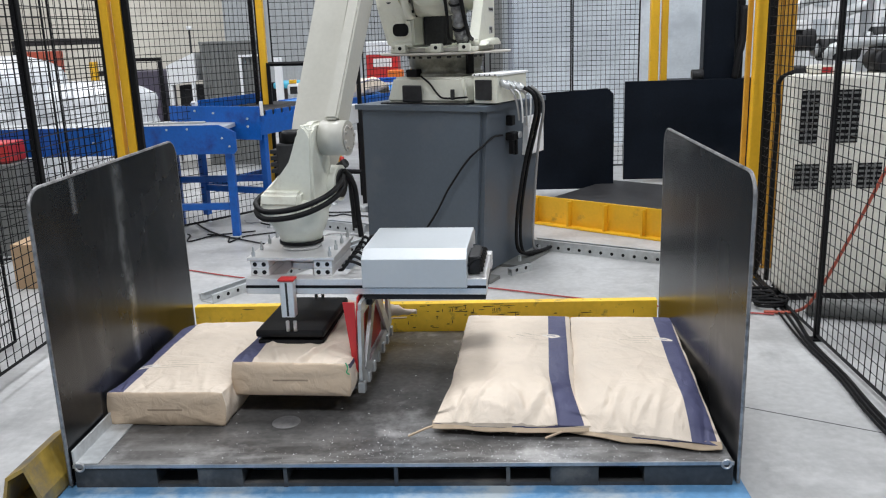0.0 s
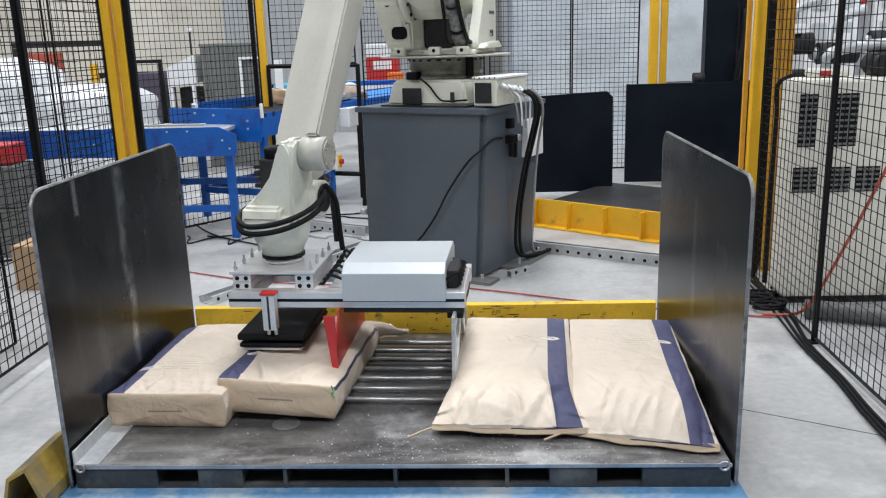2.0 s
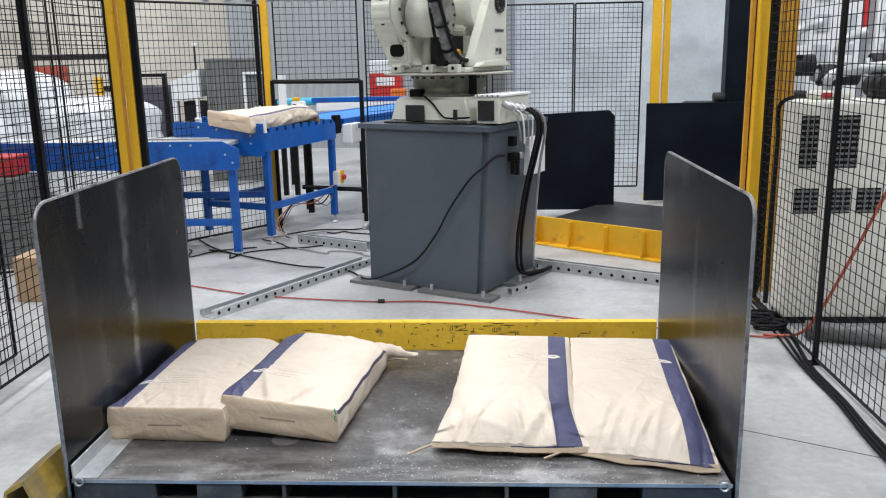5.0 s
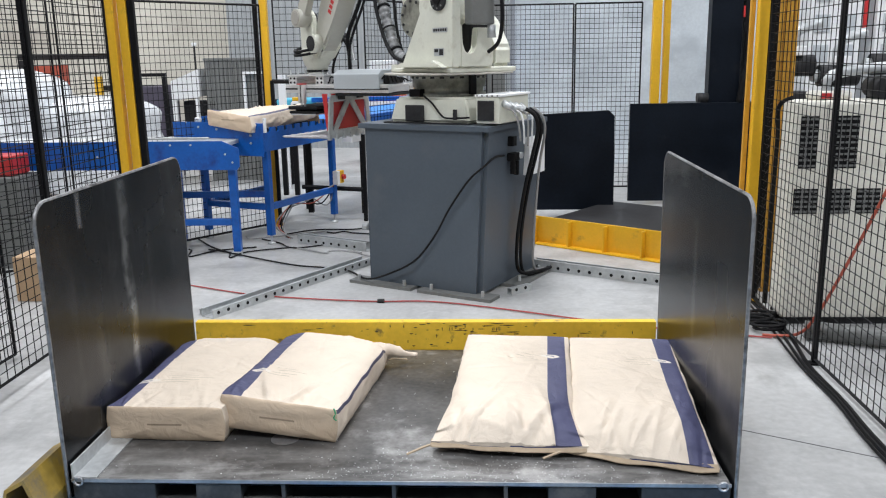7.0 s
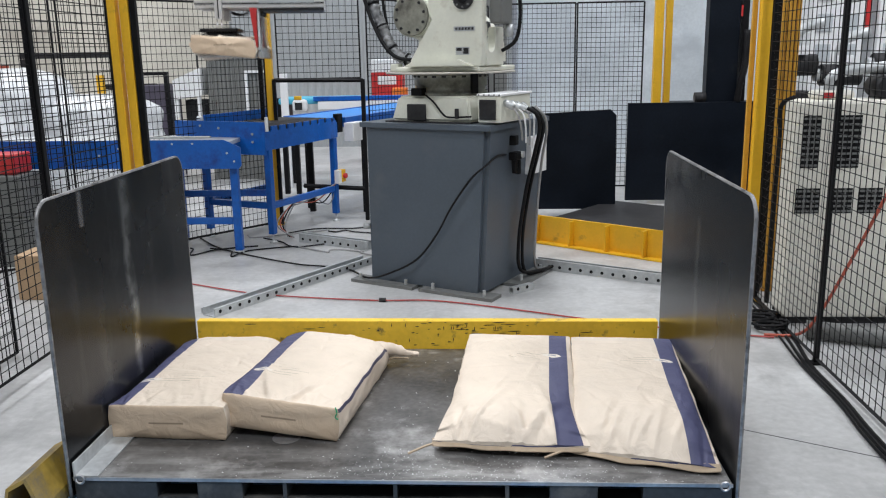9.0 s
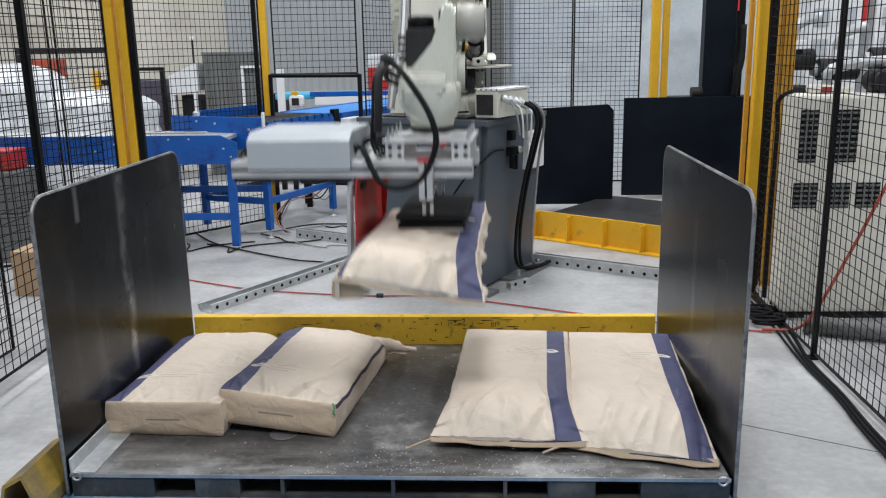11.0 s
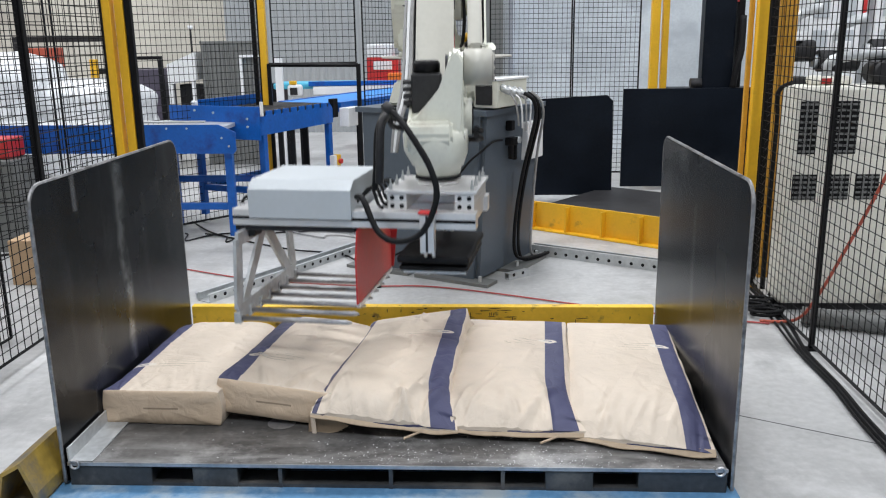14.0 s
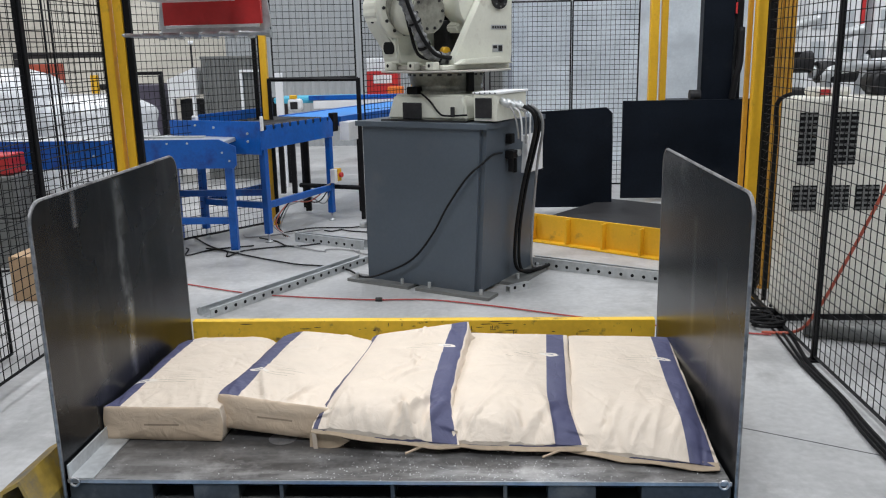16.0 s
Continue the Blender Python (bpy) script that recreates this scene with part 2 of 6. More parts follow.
def bp(name, material, parent, *boxes, bevel=0.0, label="", m=None):
    """A part made of boxes."""
    bm = bmesh.new()
    for q in boxes:
        add_box(bm, *q, bevel=bevel)
    return part(name, bm, material, parent, label, m)


def tp(name, material, parent, pts, r, seg=8, label="", smooth=0):
    bm = bmesh.new()
    add_tube(bm, smooth_path(pts, smooth) if smooth else pts, r, seg)
    return part(name, bm, material, parent, label)


def rounded_rect(u0, v0, u1, v1, r, corners=(1, 1, 1, 1), n=6):
    out = []
    for k, (cu, cv, a0) in enumerate(((u1, v1, 0), (u0, v1, 90), (u0, v0, 180), (u1, v0, 270))):
        if not corners[k]:
            out.append((cu, cv))
            continue
        ou, ov = cu + (-r if cu == u1 else r), cv + (-r if cv == v1 else r)
        for i in range(n + 1):
            a = radians(a0 + 90 * i / n)
            out.append((ou + r * math.cos(a), ov + r * math.sin(a)))
    return out


# ---- the hall ----
solid("floor", M_floor, "pale worn concrete floor with dust and stains", "floor", (-14, -9, -0.2, 14, 16, 0.0), kind="structure")
solid("ceiling", M_roof, "grey sheet roof of the hall", "ceiling", (-14, -9, 7.0, 14, 16, 7.2), kind="structure")
solid("wall_south", M_wall_grey, "grey sheet wall behind the viewer", "wall", (-14, -9.2, 0, 14, -9, 7), kind="structure")
solid("wall_west", M_wall_cream, "cream concrete wall of the hall", "wall", (-14.2, -9, 0, -14, 16, 7), kind="structure")
solid("wall_east", M_wall_grey, "grey wall of the hall", "wall", (14, -9, 0, 14.2, 16, 7), kind="structure")
solid("wall_north", M_wall_cream, "cream tilt-up concrete wall with stains", "wall", (-14, 12.0, 0, -3.75, 12.25, 7), kind="structure")

# ribbed grey sheet wall, pale sheet wall
ribwall = solid("wall_north_ribbed", M_wall_grey, "grey ribbed sheet metal wall", "wall", (-3.75, 11.0, 0, 0.67, 11.1, 7), kind="structure")
bm = bmesh.new()
add_prism(bm, [(0.0, 10.999), (0.03, 10.982), (0.075, 10.982), (0.105, 10.999)], 2, 0, 7)
rib_mesh = mesh_of(bm, "rib")
rib_mesh.materials.append(M_wall_grey)
for k in range(34):
    rb = new("rib", rib_mesh)
    rb.parent = ribwall
    rb.matrix_basis = pose(-3.74 + k * 0.13, 0, 0)
solid("wall_north_pale", M_wall_white, "pale blue-white painted wall", "wall", (0.67, 8.6, 0, 14, 8.8, 7), kind="structure")

# ---- deck of the stacking place ----
W2 = 1.06
solid("blue_floor_paint", M_blue_floor, "worn blue painted base under the deck", "floor", (-1.08, -2.2, 0.004, 1.08, 1.2, 0.05), kind="structure")
deck = thing("steel_deck", "dark worn steel pallet deck with powder on it", "deck", pose(0, 0, 0))
bp("top_plate", M_deck, deck, (-1.045, 0.0, 0.118, 1.045, 1.215, 0.13), bevel=0.002)
bp("front_lip", M_edge, deck, (-1.045, -0.004, 0.122, 1.045, -0.0005, 0.1335))
for x0, x1 in ((-1.045, -0.774), (-0.642, -0.495), (0.483, 0.632), (0.772, 1.045)):
    bp("fork_block", M_pallet, deck, (x0, 0.002, 0.05, x1, 1.2, 0.1175), bevel=0.003)
for x in (-0.358, -0.004, 0.35):
    bp("rib", M_pallet, deck, (x - 0.006, 0.002, 0.05, x + 0.006, 1.2, 0.1175))
bp("bottom_strip", M_pallet, deck, (-0.774, 0.004, 0.0505, -0.642, 0.09, 0.062), (-0.495, 0.004, 0.0505, 0.483, 0.09, 0.062), (0.632, 0.004, 0.0505, 0.772, 0.09, 0.062))
bp("inner_bar", M_pallet, deck, (-0.77, 0.5, 0.051, 0.77, 0.56, 0.116))
bp("angle_bar", M_zinc, deck, (-1.04, 0.003, 0.1305, -0.965, 1.2, 0.136), (-1.046, 0.003, 0.1305, -1.04, 1.2, 0.18), bevel=0.001)
for x in (-1.02, 1.02):
    bm = bmesh.new()
    add_tube(bm, [(x + 0.014 * math.cos(a * math.pi / 6), -0.008, 0.128 + 0.014 * math.sin(a * math.pi / 6)) for a in range(13)], 0.004, 6)
    part("lifting_ring", bm, M_edge, deck)


def side_plate(x):
    t = thing("side_plate", "blackened steel side plate with rounded corners and bare edges", "steel plate", group="side plates of the deck")
    o = rounded_rect(0.0, 0.06, 1.222, 1.024, 0.07, (1, 1, 0, 0), 8)
    bm = bmesh.new()
    add_prism(bm, o, 0, x - 0.005, x + 0.005)
    part("sheet", bm, M_plate_marks, t)
    bm = bmesh.new()
    rim = [q for q in o if q[1] > 0.07] 
    rim = [(1.222, 0.06)] + rim + [(0.0, 0.06)]
    add_tube(bm, [(x, u, v) for u, v in rim], 0.0062, 6)
    part("rim", bm, M_rim, t, "bare ground steel edge")
    return t


def plate_marks():
    """Blackened steel with a run-down pale streak, a short drip and rubbed patches along the top."""
    m = mat("blackened_steel_sheet", (0.040, 0.043, 0.047), 0.27, 0.8, 0.25, 1.6, 0.015, 25, (0.12, 0.12, 0.125), 0.10, 1.7, 0.07)
    worn(m, (0.13, 0.135, 0.14), 0.6, (1.0, 8.0, 1.6), 0.52, 0.74)
    worn(m, (0.02, 0.021, 0.024), 0.6, (1.0, 3.0, 2.0), 0.48, 0.66)
    nt = m.node_tree
    N, L = nt.nodes, nt.links
    b = N["Principled BSDF"]
    src = b.inputs["Base Color"].links[0].from_socket
    tc = N.new("ShaderNodeTexCoord")
    sep = N.new("ShaderNodeSeparateXYZ")
    L.new(tc.outputs["Object"], sep.inputs[0])
    wob = N.new("ShaderNodeTexNoise")
    wob.inputs["Scale"].default_value, wob.inputs["Detail"].default_value = 5.0, 3
    L.new(tc.outputs["Object"], wob.inputs["Vector"])

    def mth(op, a, c):
        n = N.new("ShaderNodeMath")
        n.operation = op
        n.use_clamp = False
        for k, v in enumerate((a, c)):
            if isinstance(v, (int, float)):
                n.inputs[k].default_value = v
            else:
                L.new(v, n.inputs[k])
        return n.outputs[0]

    def streak(y, width, z0, z1, side):
        """Soft vertical band round y between two heights, on the plate at that side."""
        d = mth("ABSOLUTE", mth("ADD", mth("SUBTRACT", sep.outputs["Y"], y), mth("MULTIPLY", mth("SUBTRACT", wob.outputs["Fac"], 0.5), 0.07)), 0)
        r = N.new("ShaderNodeMapRange")
        r.inputs["From Min"].default_value, r.inputs["From Max"].default_value = width, width * 0.3
        L.new(d, r.inputs["Value"])
        a = mth("MULTIPLY", r.outputs["Result"], mth("GREATER_THAN", sep.outputs["Z"], z0))
        a = mth("MULTIPLY", a, mth("LESS_THAN", sep.outputs["Z"], z1))
        return mth("MULTIPLY", a, mth("LESS_THAN" if side < 0 else "GREATER_THAN", sep.outputs["X"], 0.0))

    def over(src, mask, colour):
        x = N.new("ShaderNodeMix")
        x.data_type = "RGBA"
        L.new(mask, x.inputs["Factor"])
        L.new(src, x.inputs["A"])
        x.inputs["B"].default_value = (*colour, 1)
        return x.outputs["Result"]

    bl = N.new("ShaderNodeTexNoise")
    bl.inputs["Scale"].default_value, bl.inputs["Detail"].default_value = 11.0, 3
    L.new(tc.outputs["Object"], bl.inputs["Vector"])
    br = N.new("ShaderNodeMapRange")
    br.inputs["From Min"].default_value, br.inputs["From Max"].default_value, br.inputs["To Min"].default_value = 0.40, 0.55, 0.15
    L.new(bl.outputs["Fac"], br.inputs["Value"])
    blotch = br.outputs["Result"]
    src = over(src, mth("MULTIPLY", mth("MULTIPLY", streak(0.60, 0.042, 0.25, 1.01, -1), blotch), 0.8), (0.33, 0.34, 0.34))
    src = over(src, mth("MULTIPLY", streak(0.60, 0.06, 0.80, 1.02, -1), 0.35), (0.24, 0.25, 0.25))
    src = over(src, mth("MULTIPLY", streak(0.27, 0.022, 0.90, 1.02, -1), 0.8), (0.36, 0.37, 0.38))
    src = over(src, mth("MULTIPLY", streak(0.62, 0.03, 0.40, 0.85, 1), 0.4), (0.26, 0.27, 0.27))
    src = over(src, mth("MULTIPLY", streak(0.85, 0.10, 0.93, 1.02, 1), 0.5), (0.20, 0.21, 0.21))
    L.new(src, b.inputs["Base Color"])
    return m


M_plate_marks = plate_marks()
side_plate(-W2)
side_plate(W2)

# ---- yellow stop behind the deck ----
stop = thing("yellow_stop_rail", "scuffed yellow steel stop rail behind the deck", "stop rail")
bp("rail_face", M_yellow_worn, stop, (-1.05, 1.226, 0.0, 1.05, 1.24, 0.258), bevel=0.002)
bp("rail_flange", M_yellow_worn, stop, (-1.05, 1.2405, 0.246, 1.05, 1.27, 0.258), bevel=0.002)
random.seed(11)
for k in range(70):
    x, z = random.choice((random.gauss(0.05, 0.16), random.gauss(0.30, 0.12), random.uniform(-1.0, 1.03))), random.choice((random.uniform(0.14, 0.252), random.gauss(0.225, 0.012)))
    if abs(x) > 1.0 or z > 0.254:
        continue
    w, h_ = random.choice(((0.035, 0.003), (0.06, 0.004), (0.004, 0.02), (0.018, 0.005), (0.012, 0.003)))
    bm = bmesh.new()
    add_prism(bm, [(x - w / 2, z - h_ * 0.1), (x - w * 0.1, z - h_ / 2), (x + w / 2, z), (x + w * 0.2, z + h_ / 2), (x - w * 0.3, z + h_ * 0.4)], 1, 1.2253, 1.2262)
    part("scuff", bm, M_dark, stop)
guide = thing("yellow_guide_bracket", "battered yellow and grey steel corner guide beside the deck", "guide bracket")
bm = bmesh.new()
add_prism(bm, [(-1.215, 0.05), (-1.185, 0.165), (-1.12, 0.20), (-1.078, 0.10), (-1.078, 0.055), (-1.09, 0.055), (-1.09, 0.09), (-1.125, 0.185), (-1.178, 0.155), (-1.203, 0.05)], 1, -0.14, 0.16)
part("bent_plate", bm, M_guide, guide)
bp("foot", M_guide, guide, (-1.26, -0.14, 0.0, -1.075, 0.16, 0.05), bevel=0.003)

# crack in the concrete beside the deck
tagged(bp("floor_crack", M_pallet, None, (0, 0, -0.002, 0.80, 0.004, 0.0012), m=pose(1.12, 0.748, 0, 0, 0, -28)), "dark fine crack in the concrete floor", "crack", kind="structure")

# spilt powder on the deck
random.seed(21)
vs, fs = [], []
for k in range(900):
    x = random.gauss(0.22, 0.33) if k % 6 else random.uniform(-1.0, 1.0)
    y = abs(random.gauss(0.02, 0.12)) + 0.008 if k % 4 else random.uniform(0.02, 1.15)
    if abs(x) > 1.03:
        continue
    r = 0.0007 + 0.0026 * random.random() ** 3
    n = len(vs)
    vs += [(x - r, y - r * 0.6, 0.1301), (x + r, y - r * 0.5, 0.1301), (x + r * 0.2, y + r, 0.1301), (x, y, 0.1301 + r * 0.9)]
    fs += [(n, n + 1, n + 3), (n + 1, n + 2, n + 3), (n + 2, n, n + 3)]
me = bpy.data.meshes.new("powder_grains")
me.from_pydata(vs, [], fs)
me.materials.append(M_white)
tagged(new("powder_grains", me), "white powder grains spilt on the steel deck", "powder", kind="stuff")
for x, y, r in ((-0.42, 0.30, 0.05),):
    bm = bmesh.new()
    add_tube(bm, [(x, y, 0.1302), (x, y, 0.1312)], r, 24)
    tagged(part("powder_smear", bm, M_edge), "round pale smear on the steel deck", "stain")

# ---- robot pedestal ----
ped = thing("robot_pedestal", "slate-grey painted steel pedestal bolted to the floor", "pedestal")
e1, e2 = Vector((0.886, -0.464, 0)), Vector((0.464, 0.886, 0))
C0 = Vector((-0.481, 2.86, 0))


def pq(u, v, z):
    return C0 + e1 * u + e2 * v + Vector((0, 0, z))


def slab(bm, u0, v0, u1, v1, z0, z1, du=0.0):
    lo = [bm.verts.new(pq(u, v, z0)) for u, v in ((u0, v0), (u1, v0), (u1, v1), (u0, v1))]
    hi = [bm.verts.new(pq(u, v, z1)) for u, v in ((u0, v0), (u1 + du, v0), (u1 + du, v1), (u0, v1))]
    bm.faces.new(lo[::-1])
    bm.faces.new(hi)
    for k in range(4):
        bm.faces.new((lo[k], lo[(k + 1) % 4], hi[(k + 1) % 4], hi[k]))


bm = bmesh.new()
slab(bm, 0, 0, 0.827, 0.80, 0.02, 1.0, 0.05)
bmesh.ops.bevel(bm, geom=[e for e in bm.edges if abs((e.verts[0].co - e.verts[1].co).normalized().z) > 0.9], offset=0.03, segments=4, affect="EDGES")
for f in bm.faces:
    f.smooth = False
part("column", bm, M_ped, ped)
bm = bmesh.new()
slab(bm, -0.02, -0.02, 0.897, 0.82, 1.0, 1.03)
part("top_plate", bm, M_ped, ped)
for u0, v0, u1, v1 in ((-0.1, -0.07, 0.37, 0.06), (0.42, -0.07, 0.93, 0.06), (0.80, 0.3, 0.95, 0.75)):
    bm = bmesh.new()
    slab(bm, u0, v0, u1, v1, 0, 0.02)
    part("foot_plate", bm, M_grey_unit, ped)
for u, v in ((-0.05, -0.03), (0.3, -0.03), (0.5, -0.03), (0.86, -0.03), (0.9, 0.4), (0.9, 0.7)):
    tp("anchor_bolt", M_zinc, ped, [pq(u, v, 0.02), pq(u, v, 0.055)], 0.011, 6)

# the robot's ivory, darkened in colour for the shade on boom and rod
M_robot_shaded = mat("shaded_ivory_paint", (0.49, 0.48, 0.425), 0.4, 0, 0.06, 5, 0.02, 60)

# ---- robot ----
BX, BY, BZ = 0.06, 2.98, 1.03
robot = thing("palletising_robot", "ivory industrial palletising robot on a grey pedestal", "robot arm", pose(BX, BY, BZ))
PR = Matrix.Rotation(math.atan2(e1.y, e1.x), 4, "Z")
bp("base_plate", M_dark, robot, (-0.30, -0.30, 0.0, 0.30, 0.30, 0.008), m=PR)
bm = bmesh.new()
lo = [bm.verts.new(PR @ Vector((x, y, 0.0085))) for x, y in ((-0.27, -0.28), (0.30, -0.28), (0.30, 0.27), (-0.27, 0.27))]
hi = [bm.verts.new(PR @ Vector((x, y, 0.158))) for x, y in ((-0.235, -0.25), (0.26, -0.25), (0.26, 0.24), (-0.235, 0.24))]
bm.faces.new(lo)
bm.faces.new(hi)
for k in range(4):
    bm.faces.new((lo[k], lo[(k + 1) % 4], hi[(k + 1) % 4], hi[k]))
bmesh.ops.recalc_face_normals(bm, faces=bm.faces[:])
bmesh.ops.bevel(bm, geom=bm.edges[:], offset=0.015, segments=3, affect="EDGES")
part("base_casting", bm, M_robot, robot)
bp("dark_cover", M_dark, robot, (-0.145, -0.293, 0.012, -0.01, -0.279, 0.112), m=PR, bevel=0.006)
bp("connector_box", M_robot, robot, (0.355, -0.30, 0.012, 0.505, 0.10, 0.165), m=PR, bevel=0.006)
bp("dark_cover", M_dark, robot, (0.367, -0.309, 0.03, 0.475, -0.3012, 0.145), m=PR, bevel=0.004)
bp("box_lid", M_white, robot, (0.35, -0.305, 0.1655, 0.515, 0.105, 0.178), m=PR, bevel=0.002)
tp("base_cable", M_rubber, robot, [PR @ Vector(q) for q in ((-0.02, -0.268, 0.165), (0.05, -0.283, 0.12), (0.11, -0.295, 0.06), (0.16, -0.297, 0.038), (0.31, -0.30, 0.045))], 0.006, 6, smooth=6)
bp("cable_clip", M_dark, robot, (0.20, -0.305, 0.03, 0.222, -0.287, 0.09), m=PR, bevel=0.003)
bp("stop_block", M_black, robot, (-0.13, -0.265, 0.159, -0.05, -0.20, 0.205), m=PR, bevel=0.006)
bm = bmesh.new()
add_tube(bm, [(0, 0, 0.15), (0, 0, 0.178), (0, 0, 0.179), (0, 0, 0.214), (0, 0, 0.215), (0, 0, 0.262), (0, 0, 0.263), (0, 0, 0.2895)], [0.232, 0.232, 0.218, 0.218, 0.228, 0.228, 0.236, 0.236], 48)
ring = part("slewing_ring", bm, M_ring, robot)
for k in range(24):
    a = 2 * math.pi * (k + 0.5) / 24
    bp("ring_pocket", M_dark, ring, (-0.014, 0.231, 0.266, 0.014, 0.2385, 0.279), m=Matrix.Rotation(a, 4, "Z"), bevel=0.003)
for a in (-52, 118):
    bp("limit_stop", M_black, robot, (0.235, -0.022, 0.17, 0.262, 0.022, 0.285), m=Matrix.Rotation(radians(a), 4, "Z"), bevel=0.004)

L1, L2, SR, SZ = 1.17, 1.40, 0.22, 0.64   # arm lengths, shoulder radius and height over the base
PD, PH = 0.13, 0.36                       # wrist pivot behind and above the gripper origin

turret = part("turret", (lambda b: (add_tube(b, [(0, 0, 0.290), (0, 0, 0.301)], 0.405, 56), b)[1])(bmesh.new()), M_robot_grey, robot)


def prism_part(name, outline, y0, y1, material, bevel=0.008, label="", parent=None):
    b = bmesh.new()
    add_prism(b, outline, 1, y0, y1)
    bmesh.ops.bevel(b, geom=b.edges[:], offset=bevel, segments=2, affect="EDGES")
    return part(name, b, material, parent or turret, label)


def arc(cx, cz, r, a0, a1, n=8):
    return [(cx + r * math.cos(radians(a0 + (a1 - a0) * k / n)), cz + r * math.sin(radians(a0 + (a1 - a0) * k / n))) for k in range(n + 1)]


HX, HZ = -0.22, 0.72      # hub of the side frame
frame_o = [(-0.33, 0.333), (0.15, 0.333), (0.15, 0.365)] + arc(HX, HZ, 0.118, 33, 180, 9) + [(-0.335, 0.60), (-0.335, 0.40)]
prism_part("side_frame", frame_o, 0.185, 0.245, M_robot, 0.006)
bm = bmesh.new()
add_prism(bm, [(-0.07, 0.333), (0.184, 0.333), (0.184, 0.58), (0.168, 0.58), (0.168, 0.47)] + arc(0.112, 0.46, 0.056, -10, -170, 8) + [(0.054, 0.56), (-0.07, 0.56)], 0, -0.335, -0.285)
bmesh.ops.bevel(bm, geom=bm.edges[:], offset=0.006, segments=2, affect="EDGES")
part("rear_wall", bm, M_robot, turret)
prism_part("frame_foot", [(-0.30, 0.333), (0.17, 0.333), (0.11, 0.362), (-0.20, 0.375)], 0.246, 0.30, M_robot, 0.006)
hub = tp("hub_cap", M_dark, turret, [(HX, 0.2455, HZ), (HX, 0.262, HZ)], 0.064, 32)
tp("hub_centre", M_black, hub, [(HX, 0.2625, HZ), (HX, 0.268, HZ)], 0.03, 20)
for k in range(8):
    c = (HX + 0.05 * math.cos(k * math.pi / 4), HZ + 0.05 * math.sin(k * math.pi / 4))
    tp("hub_bolt", M_grey_unit, hub, [(c[0], 0.2625, c[1]), (c[0], 0.267, c[1])], 0.006, 6)
bp("name_plate", M_zinc, turret, (-0.29, 0.2455, 0.535, -0.155, 0.2472, 0.562))
for k in range(6):
    bp("plate_bar", M_dark, turret, (-0.283 + 0.021 * k, 0.2474, 0.541, -0.268 + 0.021 * k, 0.2482, 0.556))
bp("rating_plate", M_zinc, turret, (-0.255, 0.2455, 0.40, -0.165, 0.2472, 0.445))
bp("plate_bar", M_dark, turret, (-0.25, 0.2474, 0.405, -0.215, 0.2482, 0.44))
bp("plate_bar", M_dark, turret, (-0.205, 0.2474, 0.422, -0.17, 0.2482, 0.44))
# drum on the inner side of that frame, with a flared shoulder
bm = bmesh.new()
add_tube(bm, [(-0.10, -0.03, 0.69), (-0.10, 0.02, 0.69), (-0.10, 0.05, 0.69), (-0.10, 0.12, 0.69), (-0.10, 0.184, 0.69)], [0.095, 0.125, 0.13, 0.145, 0.15], 36)
part("motor_drum", bm, M_robot, turret)
tp("drum_face", M_robot_grey, turret, [(-0.10, -0.0305, 0.69), (-0.10, -0.05, 0.69)], 0.07, 28)
prism_part("drum_bracket", [(-0.12, 0.52), (0.0, 0.52), (0.02, 0.56), (-0.04, 0.60), (-0.14, 0.60)], 0.02, 0.12, M_robot, 0.01)
# casting that carries the shoulder on the other side
cast_o = [(-0.25, 0.333), (0.20, 0.333), (0.235, 0.37), (0.36, 0.56)] + arc(SR + 0.02, SZ + 0.03, 0.175, -20, 130, 8) + [(-0.02, 0.72), (-0.16, 0.60), (-0.25, 0.45)]
prism_part("shoulder_casting", cast_o, -0.31, -0.15, M_robot, 0.02)
prism_part("casting_toe", [(0.12, 0.333), (0.27, 0.333), (0.285, 0.36), (0.30, 0.50), (0.25, 0.53), (0.16, 0.53)], -0.28, -0.115, M_robot, 0.015)
bm = bmesh.new()
add_prism(bm, rounded_rect(-0.24, 0.40, -0.145, 0.475, 0.03, n=5), 0, 0.289, 0.303)
part("oval_hole", bm, M_black, turret)
sh = tp("shoulder_drum", M_robot, turret, [(SR + 0.02, -0.149, SZ + 0.03), (SR + 0.02, -0.125, SZ + 0.03), (SR + 0.02, -0.112, SZ + 0.03)], [0.185, 0.185, 0.17], 44)
tp("drum_rim", M_ring, sh, [(SR + 0.02, -0.1115, SZ + 0.03), (SR + 0.02, -0.104, SZ + 0.03)], 0.135, 36)
for k in range(12):
    a = 2 * math.pi * k / 12
    c = (SR + 0.02 + 0.152 * math.cos(a), SZ + 0.03 + 0.152 * math.sin(a))
    tp("drum_bolt", M_dark, sh, [(c[0], -0.1118, c[1]), (c[0], -0.103, c[1])], 0.010, 8)
for x, z in ((0.385, 0.60), (0.40, 0.74)):
    tp("casting_pin", M_dark, turret, [(x - 0.03, -0.23, z), (x + 0.005, -0.23, z)], 0.016, 12)
# lever lobe between the frames
prism_part("lever_lobe", arc(0.13, 0.63, 0.075, 170, 370, 10) + [(0.20, 0.95), (0.07, 0.95)], -0.07, -0.02, M_robot, 0.012)
# dark disc standing in for the darkness of the lobe's oval hole
tp("lobe_hole_dark", M_dark, turret, [(0.13, -0.0195, 0.64), (0.13, -0.005, 0.64)], 0.036, 20)
# dark box and drum added to fill the turret's dark interior
bp("dark_block", M_dark, turret, (-0.22, -0.145, 0.336, -0.02, 0.0, 0.60), bevel=0.02, label="dark box filling the interior between the frames")
